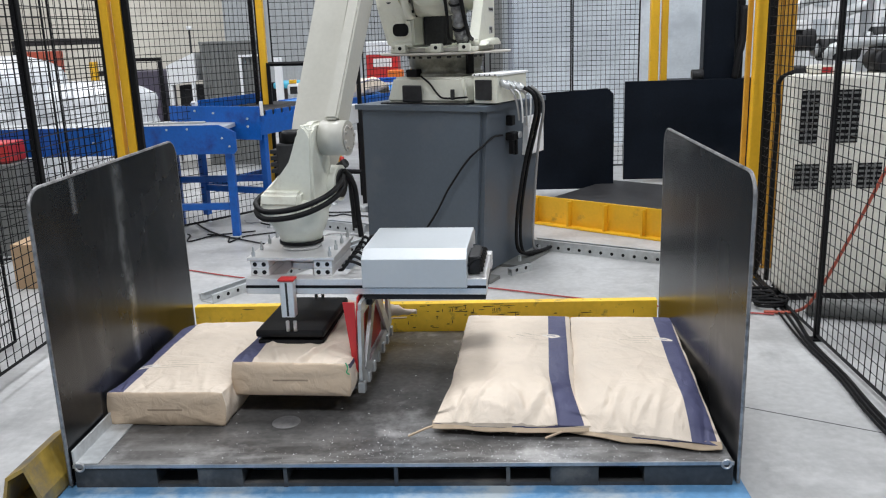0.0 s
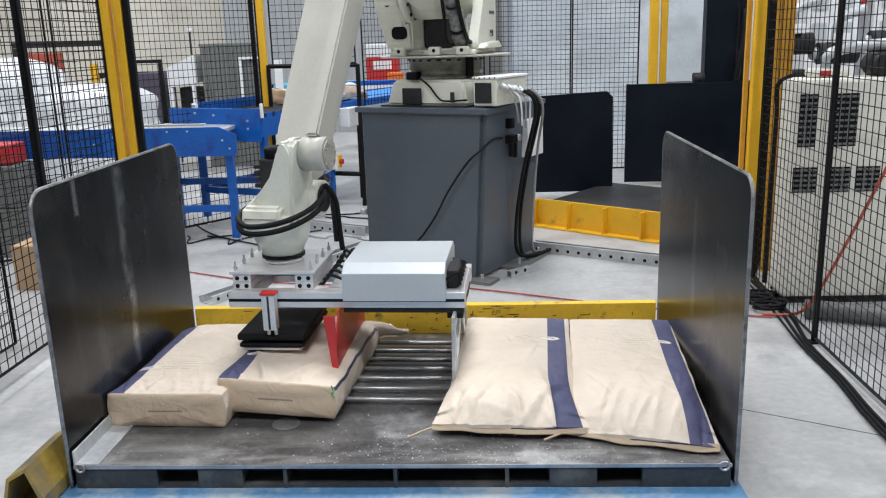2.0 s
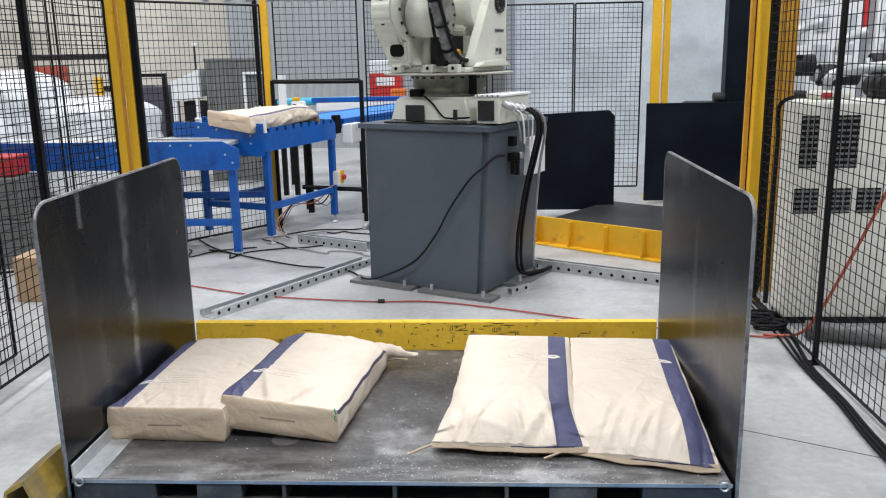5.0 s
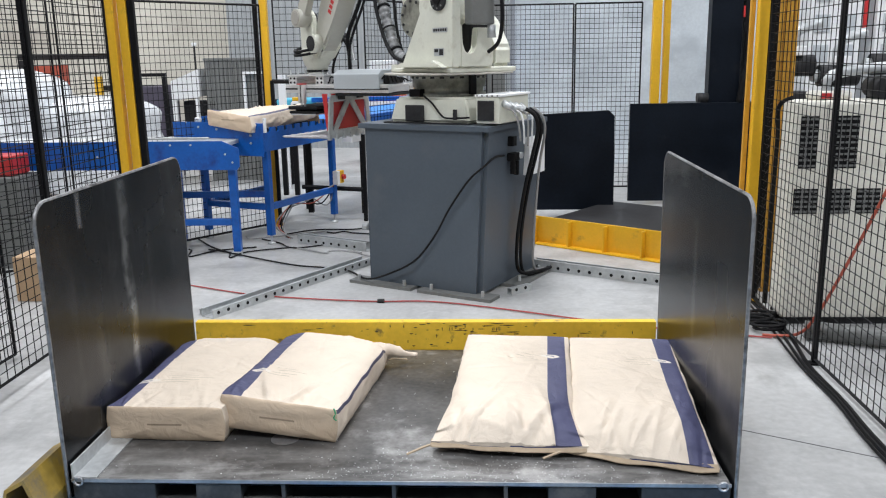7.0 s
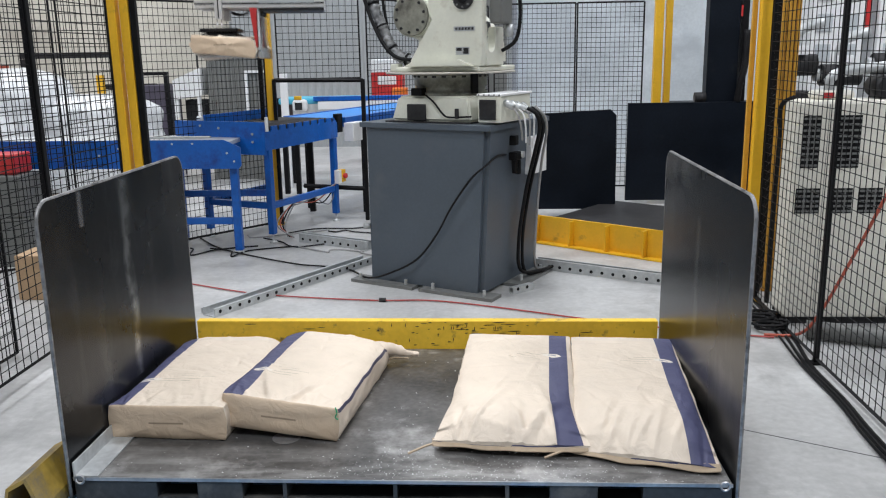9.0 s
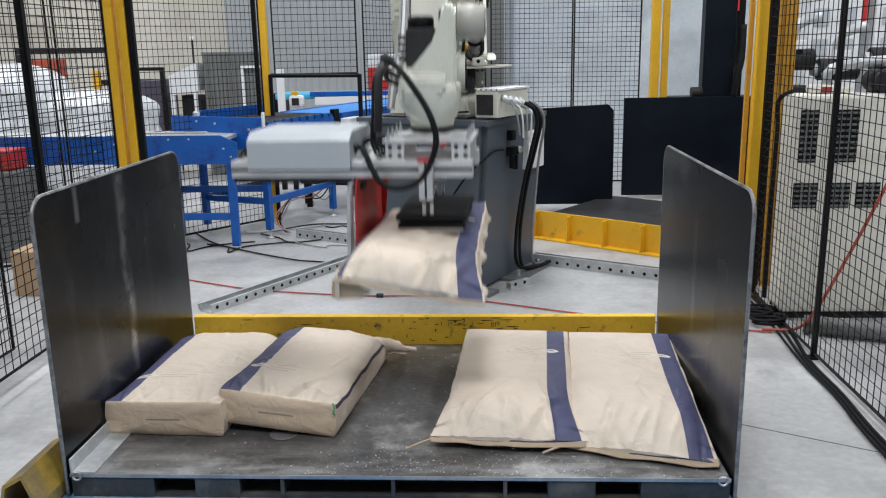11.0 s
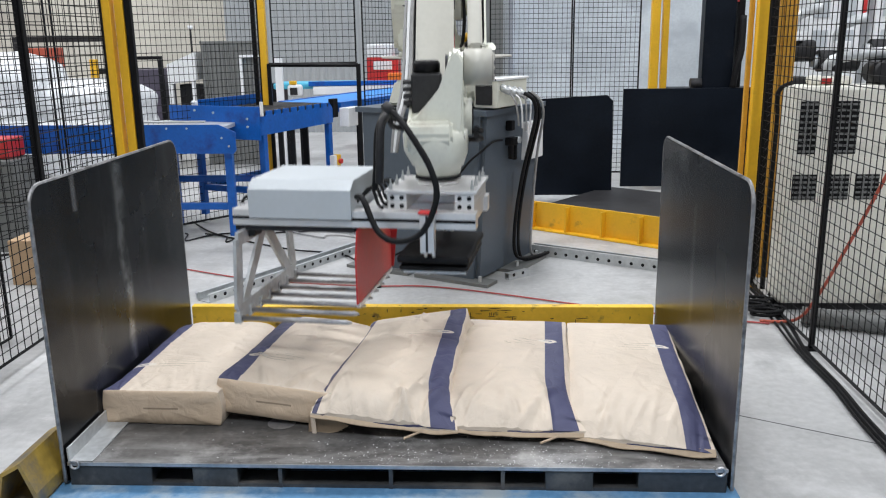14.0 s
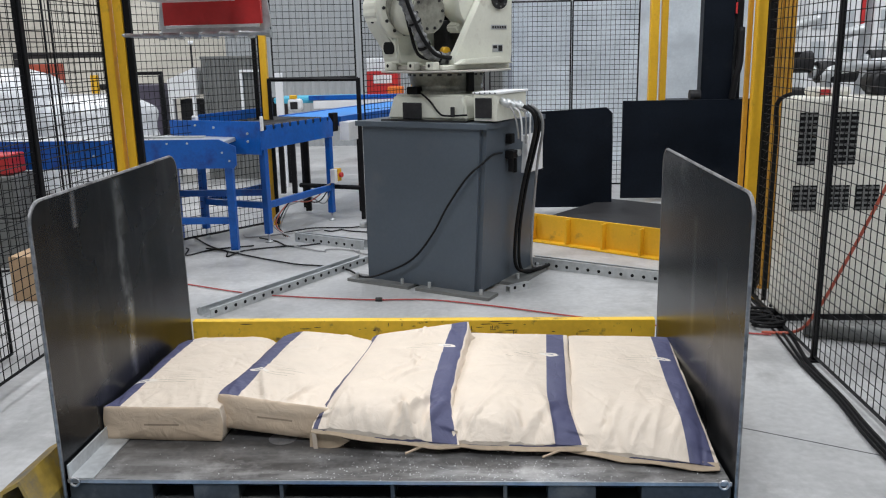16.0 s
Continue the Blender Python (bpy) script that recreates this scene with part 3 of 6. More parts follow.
tp("interior_drum", M_black, turret, [(-0.10, -0.08, 0.601), (-0.10, -0.08, 0.72), (-0.10, -0.08, 0.74)], [0.06, 0.06, 0.045], 20)
# cast floor on the disc with lugs along its front
bp("floor_casting", M_robot, turret, (-0.32, -0.28, 0.3015, 0.25, 0.245, 0.332), bevel=0.008)
for y in (-0.20, 0.02, 0.19):
    lug = bp("lug", M_robot, turret, (0.251, y - 0.035, 0.302, 0.305, y + 0.035, 0.352), bevel=0.008)
    tp("lug_hole", M_black, lug, [(0.3055, y, 0.33), (0.3065, y, 0.33)], 0.011, 14)
for y in (-0.11, 0.10):
    bp("floor_slot", M_robot_grey, turret, (0.2505, y - 0.05, 0.308, 0.258, y + 0.05, 0.328))
bp("terminal_box", M_grey_unit, turret, (-0.42, -0.01, 0.575, -0.345, 0.165, 1.0), bevel=0.01, label="dark grey terminal box")
tp("box_gland", M_zinc, turret, [(-0.40, 0.0, 0.50), (-0.40, 0.0, 0.574)], 0.025, 12)
tp("box_cable", M_rubber, turret, [(-0.425, 0.0, 0.9), (-0.45, -0.02, 0.8), (-0.46, -0.03, 0.62), (-0.43, -0.03, 0.48), (-0.34, -0.03, 0.42)], 0.012, 8, smooth=5)
tp("yellow_port", M_yellow, turret, [(0.11, 0.10, 0.41), (0.11, 0.135, 0.41)], 0.028, 12)
# crinkled hose sleeve and thin hoses at its side
sleeve = smooth_path([(0.06, 0.15, 0.372), (0.20, 0.16, 0.372), (0.31, 0.17, 0.43), (0.38, 0.17, 0.56), (0.45, 0.16, 0.70), (0.50, 0.15, 0.84), (0.46, 0.13, 1.05)], 12)
tp("hose_sleeve", M_sleeve, turret, sleeve, [0.034 + 0.005 * math.sin(k * 1.9) + 0.003 * math.sin(k * 0.7) for k in range(len(sleeve))], 12)
tp("thin_hose", M_rubber, turret, [(0.10, 0.20, 0.37), (0.28, 0.215, 0.40), (0.41, 0.21, 0.56), (0.50, 0.2, 0.80), (0.48, 0.18, 1.05)], 0.012, 8, smooth=7)
tp("thin_hose", M_rubber, turret, [(0.12, 0.09, 0.36), (0.30, 0.10, 0.39), (0.37, 0.11, 0.52), (0.42, 0.10, 0.74), (0.46, 0.09, 1.05)], 0.010, 8, smooth=7)
for k in (14, 26, 38, 50):
    q = sleeve[k]
    tp("hose_tie", M_black, turret, [sleeve[k - 1], q], 0.042, 12)

lower_arm = part("lower_arm", (lambda b: (add_tube(b, [(0, -0.10, 0), (0, 0.09, 0)], 0.13, 28), add_box(b, -0.10, -0.09, 0.0, 0.10, 0.08, L1, 0.03), add_tube(b, [(0, -0.14, L1), (0, 0.14, L1)], 0.13, 28), b)[3])(bmesh.new()), M_robot, robot)
hub_face = tp("arm_hub", M_ring, lower_arm, [(0, 0.0905, 0), (0, 0.108, 0)], 0.122, 32)
for k in range(10):
    a = 2 * math.pi * k / 10
    tp("hub_bolt", M_dark, hub_face, [(0.1 * math.cos(a), 0.1082, 0.1 * math.sin(a)), (0.1 * math.cos(a), 0.115, 0.1 * math.sin(a))], 0.009, 8)
tp("balance_rod", M_robot, lower_arm, [(-0.3, 0.0, 0.05), (-0.3, 0.0, L1 + 0.05)], 0.04, 12)

forearm = new("forearm")
forearm.parent = robot
bm = bmesh.new()
# local x from the elbow to the wrist pivot
add_prism(bm, [(-0.3, -0.12), (0.2, -0.14), (L2 - 0.25, -0.10), (L2 - 0.03, -0.085), (L2 + 0.05, -0.05), (L2 + 0.065, 0.0), (L2 + 0.05, 0.05), (L2 - 0.03, 0.085), (L2 - 0.25, 0.10), (0.2, 0.14), (-0.3, 0.12)], 1, -0.085, 0.06)
bmesh.ops.bevel(bm, geom=bm.edges[:], offset=0.02, segments=3, affect="EDGES")
part("boom", bm, M_robot_shaded, forearm)
bm = bmesh.new()
add_tube(bm, [(L2, 0.06, 0), (L2, 0.125, 0)], 0.07, 28)
part("pivot_boss", bm, M_robot, forearm)
bm = bmesh.new()
add_tube(bm, [(L2, 0.1255, 0), (L2, 0.131, 0)], 0.056, 24)
part("pivot_cap", bm, M_dark, forearm)
# oval windows in the side of the boom and bars where its lettering stands
bm = bmesh.new()
add_prism(bm, rounded_rect(L2 - 0.69, -0.06, L2 - 0.585, 0.0, 0.012, n=4), 1, 0.0605, 0.0635)
part("side_cover", bm, M_dark, forearm)
bm = bmesh.new()
add_prism(bm, rounded_rect(L2 - 0.44, 0.035, L2 - 0.36, 0.052, 0.008, n=4), 1, 0.0605, 0.0625)
part("side_slot", bm, M_dark, forearm)
for k in range(5):
    q = 0.026 if k < 4 else 0.009
    bp("brand_mark", M_red, forearm, (L2 - 0.27 - 0.038 * k - q, 0.0605, -0.06, L2 - 0.27 - 0.038 * k, 0.0622, -0.018), label="dark red printed mark")
bm = bmesh.new()
add_tube(bm, smooth_path([(L2 - 0.9, -0.10, -0.10), (L2 - 0.5, -0.11, -0.13), (L2 - 0.15, -0.10, -0.11), (L2 - 0.02, -0.12, -0.14)], 6), 0.014, 8)
add_tube(bm, smooth_path([(L2 - 0.9, -0.10, -0.13), (L2 - 0.5, -0.12, -0.16), (L2 - 0.12, -0.11, -0.15), (L2 + 0.02, -0.12, -0.18)], 6), 0.010, 8)
part("boom_hose", bm, M_rubber, forearm)
for k in range(3):
    tp("boom_cable", (M_cable_grey, M_white, M_cable_grey)[k], forearm, [(L2 - 1.0, -0.105 - 0.012 * k, -0.03), (L2 - 0.55, -0.112 - 0.014 * k, -0.05), (L2 - 0.22, -0.115 - 0.016 * k, -0.06 - 0.01 * k), (L2 - 0.05, -0.15 - 0.012 * k, -0.10), (L2 + 0.05, -0.17 - 0.008 * k, -0.16)], 0.008 - 0.001 * k, 6, smooth=6)

# parallel link rod to the wrist's ear; local x runs down the rod to its lower pin
link = new("link_rod")
link.parent = robot
bm = bmesh.new()
add_prism(bm, [(-1.3, -0.05), (-0.05, -0.06), (-0.05, 0.06), (-1.3, 0.05)], 1, -0.03, 0.022)
bmesh.ops.bevel(bm, geom=bm.edges[:], offset=0.008, segments=2, affect="EDGES")
add_tube(bm, [(0, -0.045, 0), (0, 0.055, 0)], 0.066, 28)
part("rod", bm, M_robot_shaded, link)
bm = bmesh.new()
add_tube(bm, [(0, 0.0555, 0), (0, 0.0605, 0)], 0.054, 28)
for k in range(8):
    a = k * math.pi / 4
    add_tube(bm, [(0.043 * math.cos(a), 0.06, 0.043 * math.sin(a)), (0.043 * math.cos(a), 0.066, 0.043 * math.sin(a))], 0.006, 6)
part("rod_cap", bm, M_robot_grey, link)

# fittings on the pedestal
def fit_box(name, material, q, label, bevel=0.004):
    return bp(name, material, ped, q, bevel=bevel, label=label)


reg = thing("air_regulator", "black compressed air regulator with gauge on the pedestal", "air regulator", pose(0.428, 2.735, 0.80, 0, 0, 62))
bp("filter_bowl", M_black, reg, (-0.03, -0.055, -0.08, 0.0, -0.025, 0.04), bevel=0.006)
bp("regulator_body", M_black, reg, (-0.035, -0.06, 0.0, 0.045, -0.005, 0.05), bevel=0.008)
bp("lubricator_bowl", M_black, reg, (0.015, -0.055, -0.09, 0.045, -0.025, 0.0), bevel=0.006)
bp("shut_off_valve", M_black, reg, (-0.03, -0.05, 0.09, 0.02, -0.005, 0.15), bevel=0.006)
tp("gauge", M_zinc, reg, [(0.05, -0.03, 0.03), (0.05, -0.07, 0.03)], 0.02, 16)
wbox = thing("white_junction_box", "white sheet metal junction box on the pedestal", "junction box", pose(0.60, 3.05, 0.80, 0, 0, -27.6))
bp("box_body", M_white, wbox, (-0.03, -0.14, -0.12, 0.035, 0.10, 0.12), bevel=0.005)
hoses = (((0.525, 2.60, 1.12), (0.58, 2.60, 1.08), (0.60, 2.64, 0.99), (0.575, 2.74, 0.83), (0.525, 2.79, 0.58), (0.485, 2.79, 0.28), (0.50, 2.82, 0.08), (0.64, 2.98, 0.04), (0.78, 3.20, 0.03)),
         ((0.55, 2.66, 1.12), (0.605, 2.67, 1.07), (0.625, 2.71, 0.98), (0.60, 2.80, 0.82), (0.55, 2.84, 0.58), (0.51, 2.83, 0.28), (0.53, 2.86, 0.06), (0.66, 3.02, 0.03), (0.80, 3.24, 0.03)),
         ((0.575, 2.72, 1.12), (0.635, 2.73, 1.06), (0.65, 2.77, 0.96), (0.63, 2.92, 0.75), (0.61, 2.98, 0.45), (0.595, 2.97, 0.12), (0.63, 3.04, 0.03), (0.75, 3.25, 0.02)))
for k, hp in enumerate(hoses):
    t = tp("robot_cable", M_rubber if k < 2 else M_cable_grey, None, hp, (0.0115, 0.0105, 0.0085)[k], 8, smooth=6)
    tagged(t, ("thick black robot cable hanging down the pedestal" if k < 2 else "grey robot cable hanging down the pedestal"), "cable", "robot cables")
for k in range(4):
    bm = bmesh.new()
    a = PR @ Vector((0.505, -0.25 + 0.075 * k, 0.13 - 0.008 * k))
    b = PR @ Vector((0.565, -0.255 + 0.075 * k, 0.10 - 0.015 * k))
    add_tube(bm, [a, a * 0.5 + b * 0.5, b], [0.02, 0.022, 0.017], 10)
    part("plug", bm, M_zinc, robot)
for k in range(4):
    tp("white_lead", M_white if k % 2 else M_cable_grey, robot, [PR @ Vector(q) for q in ((0.56, -0.26 + 0.07 * k, 0.10 - 0.012 * k), (0.595, -0.26 + 0.07 * k, 0.06), (0.61, -0.25 + 0.06 * k, -0.01), (0.595, -0.20 + 0.05 * k, -0.09 - 0.02 * k))], 0.0055, 6, smooth=5)
for k in range(5):
    tp("cover_screw", M_dark, robot, [PR @ Vector((0.365 + 0.033 * k, -0.305, 0.172)), PR @ Vector((0.365 + 0.033 * k, -0.3075, 0.172))], 0.005, 6)
thin = tp("power_cable", M_rubber, None, [(0.40, 2.66, 0.84), (0.345, 2.535, 0.845), (0.28, 2.465, 0.80), (0.19, 2.465, 0.72), (0.07, 2.525, 0.54), (-0.02, 2.575, 0.37), (-0.15, 2.63, 0.20), (-0.33, 2.72, 0.09), (-0.48, 2.79, 0.04), (-0.65, 3.10, 0.012), (-0.85, 3.20, 0.012), (-1.06, 3.27, 0.012), (-1.46, 3.53, 0.012), (-1.80, 3.81, 0.012), (-2.08, 4.2, 0.012)], 0.0065, 6, smooth=6)
tagged(thin, "thin black cable looping down the pedestal to the floor", "cable")
tp("lock", M_zinc, ped, [pq(-0.004, 0.04, 0.36), pq(-0.045, 0.02, 0.36)], 0.022, 12)

# ---- wrist: local origin at the boom's pivot, x outwards, the flange axis at x = PD ----
def wrist_body():
    b = bmesh.new()
    # body in side view, the web that sweeps up across its front, and the ear that holds the link rod
    add_prism(b, [(PD - 0.10, -0.115), (PD + 0.09, -0.115), (PD + 0.125, -0.05), (PD + 0.11, 0.0), (PD - 0.04, 0.02), (0.02, 0.075), (-0.06, 0.05), (-0.075, -0.02)], 1, -0.105, 0.055)
    web = [(-0.118, -0.10), (0.092, -0.10), (0.092, 0.20), (0.088, 0.238), (0.066, 0.25), (0.045, 0.238), (0.039, 0.20), (0.034, 0.15), (0.016, 0.105), (-0.022, 0.058), (-0.07, 0.022), (-0.118, -0.005)]
    add_prism(b, web, 0, PD - 0.025, PD + 0.075)
    add_prism(b, [(PD - 0.10, -0.10), (PD + 0.075, -0.10), (PD + 0.07, 0.15), (PD + 0.05, 0.225), (PD + 0.01, 0.25), (PD - 0.06, 0.25), (PD - 0.105, 0.20), (PD - 0.11, 0.05)], 1, 0.045, 0.094)
    bmesh.ops.bevel(b, geom=b.edges[:], offset=0.012, segments=3, affect="EDGES")
    add_tube(b, [(PD, -0.010, -0.030), (PD, -0.010, -0.042), (PD, -0.006, -0.090), (PD, 0, -0.125), (PD, 0, -0.160), (PD, 0, -0.164), (PD, 0, -0.195)], [0.108, 0.118, 0.119, 0.109, 0.094, 0.086, 0.08], 40)
    return b


wrist = part("wrist", wrist_body(), M_robot, robot)
dark_block = bp("wrist_motor", M_dark, wrist, (PD - 0.135, -0.095, 0.02, PD - 0.03, 0.015, 0.165), bevel=0.008)
tp("motor_cap", M_black, dark_block, [(PD - 0.082, -0.04, 0.1655), (PD - 0.082, -0.04, 0.20), (PD - 0.082, -0.04, 0.21)], [0.05, 0.05, 0.042], 24)
for k in range(4):
    bp("motor_fin", M_dark, dark_block, (PD - 0.12, -0.125, 0.05 + 0.025 * k, PD - 0.04, -0.0955, 0.065 + 0.025 * k), bevel=0.002)
tp("ear_hub", M_dark, wrist, [(PD - 0.045, 0.0445, 0.185), (PD - 0.045, 0.03, 0.185)], 0.045, 24)
tp("flange_ring", M_black, wrist, [(PD, 0, -0.1955), (PD, 0, -0.208)], 0.084, 32)
for k in range(4):
    bp("body_bolt", M_robot_grey, wrist, (PD - 0.06 + 0.05 * k, 0.0945, -0.06, PD - 0.045 + 0.05 * k, 0.1, -0.045))
# ---- gripper: origin on the flange axis at the height of the rails' underside ----
grip = thing("bag_gripper", "aluminium fork gripper for bags with red stripper plate", "gripper")
bm = bmesh.new()
for y in (-0.20, 0.14):
    add_box(bm, -0.165, y, 0.0, 0.725, y + 0.06, 0.028, 0.003)
    add_box(bm, -0.165, y, 0.031, 0.725, y + 0.06, 0.06, 0.003)
    add_box(bm, -0.163, y + 0.006, 0.026, 0.723, y + 0.054, 0.033)
part("long_rail", bm, M_alu, grip)
for y0, y1 in ((-0.2012, -0.2002), (0.2002, 0.2012)):
    bp("rail_slot", M_black, grip, (-0.163, y0, 0.024, 0.723, y1, 0.035))
for x in (-0.15, 0.2, 0.66):
    bp("cross_rail", M_alu, grip, (x, -0.14, 0.004, x + 0.06, 0.14, 0.056), bevel=0.003)
bm = bmesh.new()
for x in (-0.155, 0.085):
    for k in range(2):
        add_box(bm, x, -0.165, 0.0605 + 0.03 * k, x + 0.07, 0.165, 0.0895 + 0.03 * k, 0.003)
part("spacer_profile", bm, M_alu, grip)
for x in (-0.155, 0.085):
    for k in range(2):
        for j in range(2):
            for y in (-0.1665, 0.1655):
                tp("profile_hole", M_black, grip, [(x + 0.018 + 0.034 * j, y, 0.075 + 0.03 * k), (x + 0.018 + 0.034 * j, y + 0.001, 0.075 + 0.03 * k)], 0.0085, 10)
bp("mounting_plate", M_alu, grip, (-0.165, -0.17, 0.1205, 0.165, 0.17, 0.132), bevel=0.002)
tp("flange_disc", M_alu, grip, [(0, 0, 0.1322), (0, 0, 0.151)], 0.075, 32)
for x in (-0.145, 0.145):
    for y in (-0.15, -0.05, 0.05, 0.15):
        tp("bolt", M_zinc, grip, [(x, y, 0.132), (x, y, 0.15), (x, y, 0.1505), (x, y, 0.168)], [0.007, 0.007, 0.0035, 0.0035], 6)
bm = bmesh.new()
add_prism(bm, [(-0.215, 0.03), (-0.215, 0.135), (-0.165, 0.165), (0.165, 0.165), (0.215, 0.135), (0.215, 0.03)], 0, 0.275, 0.655)
bmesh.ops.bevel(bm, geom=[e for e in bm.edges], offset=0.0015, segments=1, affect="EDGES")
part("cylinder_cover", bm, M_cover, grip, "light grey bent sheet cover")
bp("under_plate", M_dark, grip, (0.27, -0.19, -0.022, 0.72, 0.19, -0.002), bevel=0.003)
bp("valve_block", M_dark, grip, (0.657, -0.15, 0.062, 0.70, -0.02, 0.13), (0.657, 0.0, 0.062, 0.69, 0.1, 0.11), bevel=0.006)
for k in range(6):
    y = -0.17 + 0.06 * k
    tp("air_hose", M_rubber, grip, [(0.655, y, 0.10), (0.70, y - 0.01, 0.13 - 0.008 * k), (0.705, y + 0.02, 0.075)], 0.006, 6, smooth=4)
    tp("air_hose", M_rubber, grip, [(0.275, y, 0.10 - 0.004 * k), (0.22, y + 0.01, 0.115 + 0.004 * k), (0.19, y + 0.03, 0.08), (0.17, y + 0.05, 0.07)], 0.006, 6, smooth=4)
# hoses that turn with the tool: two round its near side, one hanging, and a thick loop on the far side
for dz in (0.0, -0.028):
    tp("wrap_hose", M_rubber, grip, [(0.15, 0.12, 0.40), (0.16, 0.05, 0.375 + dz), (0.14, -0.07, 0.350 + dz), (0.08, -0.14, 0.325 + dz), (0.0, -0.168, 0.308 + dz), (-0.09, -0.15, 0.302 + dz), (-0.15, -0.06, 0.315 + dz), (-0.145, 0.03, 0.335 + dz)], 0.0105, 8, smooth=6)
tp("hanging_hose", M_dark, grip, [(0.15, 0.12, 0.40), (0.165, 0.18, 0.36), (0.168, 0.20, 0.26), (0.175, 0.19, 0.16)], 0.015, 8, smooth=6)
tp("hanging_hose", M_rubber, grip, [(0.16, 0.10, 0.41), (0.185, 0.15, 0.34), (0.19, 0.17, 0.22), (0.20, 0.16, 0.13)], 0.011, 8, smooth=6)
tp("cable_loop", M_rubber, grip, [(0.147, 0.19, 0.427), (0.095, 0.23, 0.392), (0.043, 0.27, 0.338), (-0.026, 0.29, 0.228), (-0.044, 0.29, 0.127), (0.007, 0.29, 0.011), (0.093, 0.29, -0.024), (0.166, 0.27, 0.006), (0.225, 0.23, 0.108), (0.258, 0.19, 0.109)], 0.0110, 8, smooth=6)
LOOP_TOP = (0.147, 0.19, 0.427)
tp("loop_collar", M_dark, grip, [LOOP_TOP, (LOOP_TOP[0] - 0.03, LOOP_TOP[1] + 0.015, LOOP_TOP[2] - 0.02)], 0.018, 12)
# pressure pad under the flange
for s in (1, -1):
    y0, y1 = sorted((-0.245 * s, -0.205 * s))
    bp("pad_post", M_alu, grip, (-0.025, y0, -0.075, 0.025, y1, 0.062), bevel=0.003)
    bp("post_slot", M_dark, grip, (-0.004, y0 - 0.001, -0.07, 0.004, y0 + 0.002, 0.058) if s > 0 else (-0.004, y1 - 0.002, -0.07, 0.004, y1 + 0.001, 0.058))
    bp("post_cap", M_red, grip, (-0.03, y0 - 0.004, 0.0625, 0.03, y1 + 0.004, 0.07), bevel=0.002)
pad = bp("pressure_pad", M_rubber, grip, (-0.14, -0.22, -0.125, 0.12, 0.2, -0.098), (-0.135, -0.215, -0.155, 0.115, 0.19, -0.135), (-0.1, -0.18, -0.14, 0.08, 0.15, -0.12), bevel=0.009)
for x in (-0.014, 0.014):
    tp("piston_rod", M_alu, pad, [(x, -0.216, -0.06), (x, -0.216, -0.099)], 0.007, 10)
    tp("piston_rod", M_alu, pad, [(x, 0.196, -0.06), (x, 0.196, -0.099)], 0.007, 10)
bp("pad_foot", M_alu, pad, (-0.125, -0.21, -0.165, 0.10, 0.18, -0.1555), bevel=0.002)
# red stripper plate
bm = bmesh.new()
add_prism(bm, [(-0.22, -0.005), (0.22, -0.005), (0.25, -0.1), (0.25, -0.27), (-0.28, -0.27), (-0.28, -0.13)], 0, 0.252, 0.258)
add_prism(bm, [(0.215, -0.003), (0.258, -0.003), (0.258, -0.27), (0.245, -0.27)], 1, -0.288, -0.282)
part("stripper_plate", bm, M_red, grip, "red painted stripper plate")
bp("stripper_foot", M_alu, grip, (0.248, -0.27, -0.285, 0.262, 0.24, -0.2705), bevel=0.002)

# sliding fork: local x = 0 at the end frame
fork = new("fork")
fork.parent = grip
bm = bmesh.new()


def bar_yz(b, p, q, w, x0, x1):
    d = (Vector(q) - Vector(p)).normalized()
    n = Vector((-d.y, d.x)) * (w / 2)
    o = [Vector(p) - n, Vector(q) - n, Vector(q) + n, Vector(p) + n]
    add_prism(b, [(c.x, c.y) for c in o], 0, x0, x1)


for p, q, w in (((-0.30, -0.30), (0.30, -0.30), 0.055), ((-0.265, -0.04), (0.265, -0.04), 0.05), ((-0.285, -0.29), (-0.255, -0.04), 0.055), ((0.285, -0.29), (0.255, -0.04), 0.055), ((-0.23, -0.28), (-0.02, -0.055), 0.05), ((0.23, -0.28), (0.02, -0.055), 0.05)):
    bar_yz(bm, p, q, w, -0.006 + 0.0007 * len(bm.verts) / 8, 0.006 + 0.0007 * len(bm.verts) / 8)
part("end_frame", bm, M_zinc, fork)
for k in range(7):
    y = -0.294 + 0.098 * k
    bm = bmesh.new()
    add_tube(bm, [(0.012, y, -0.322), (-0.40, y, -0.322), (-0.42, y, -0.322)], [0.0095, 0.0095, 0.004], 10)
    part("tine", bm, M_edge, fork)
    bp("tine_lug", M_zinc, fork, (-0.012, y - 0.016, -0.34, 0.014, y + 0.016, -0.30), bevel=0.003)
for y in (-0.17, 0.10):
    bp("slide_block", M_dark, fork, (-0.03, y, -0.05, 0.03, y + 0.07, -0.0235), bevel=0.003)

# ---- conveyors ----
conv = thing("roller_conveyor", "blue painted roller conveyor table on four legs", "conveyor")
cu, cv = Vector((0.37, 0.929, 0)), Vector((-0.929, 0.37, 0))   # along the table, across it
CM = Matrix(((cu.x, cv.x, 0, -1.40), (cu.y, cv.y, 0, 3.98), (0, 0, 1, 0), (0, 0, 0, 1)))
bm = bmesh.new()
o = [(-0.03, 0.735), (1.0, 0.74), (1.0, 0.865)]
for k in range(9):
    u = 0.93 - 0.112 * k
    o += [(u + 0.022, 0.915), (u + 0.020, 0.885), (u, 0.870), (u - 0.020, 0.885), (u - 0.022, 0.915)]
o += [(-0.015, 0.93), (-0.03, 0.95)]
add_prism(bm, o, 1, -0.012, 0.0)
part("slotted_beam", bm, M_blue, conv, m=CM)
bp("end_beam", M_blue, conv, (-0.043, -0.012, 0.70, -0.031, 0.86, 0.952), bevel=0.002, m=CM)
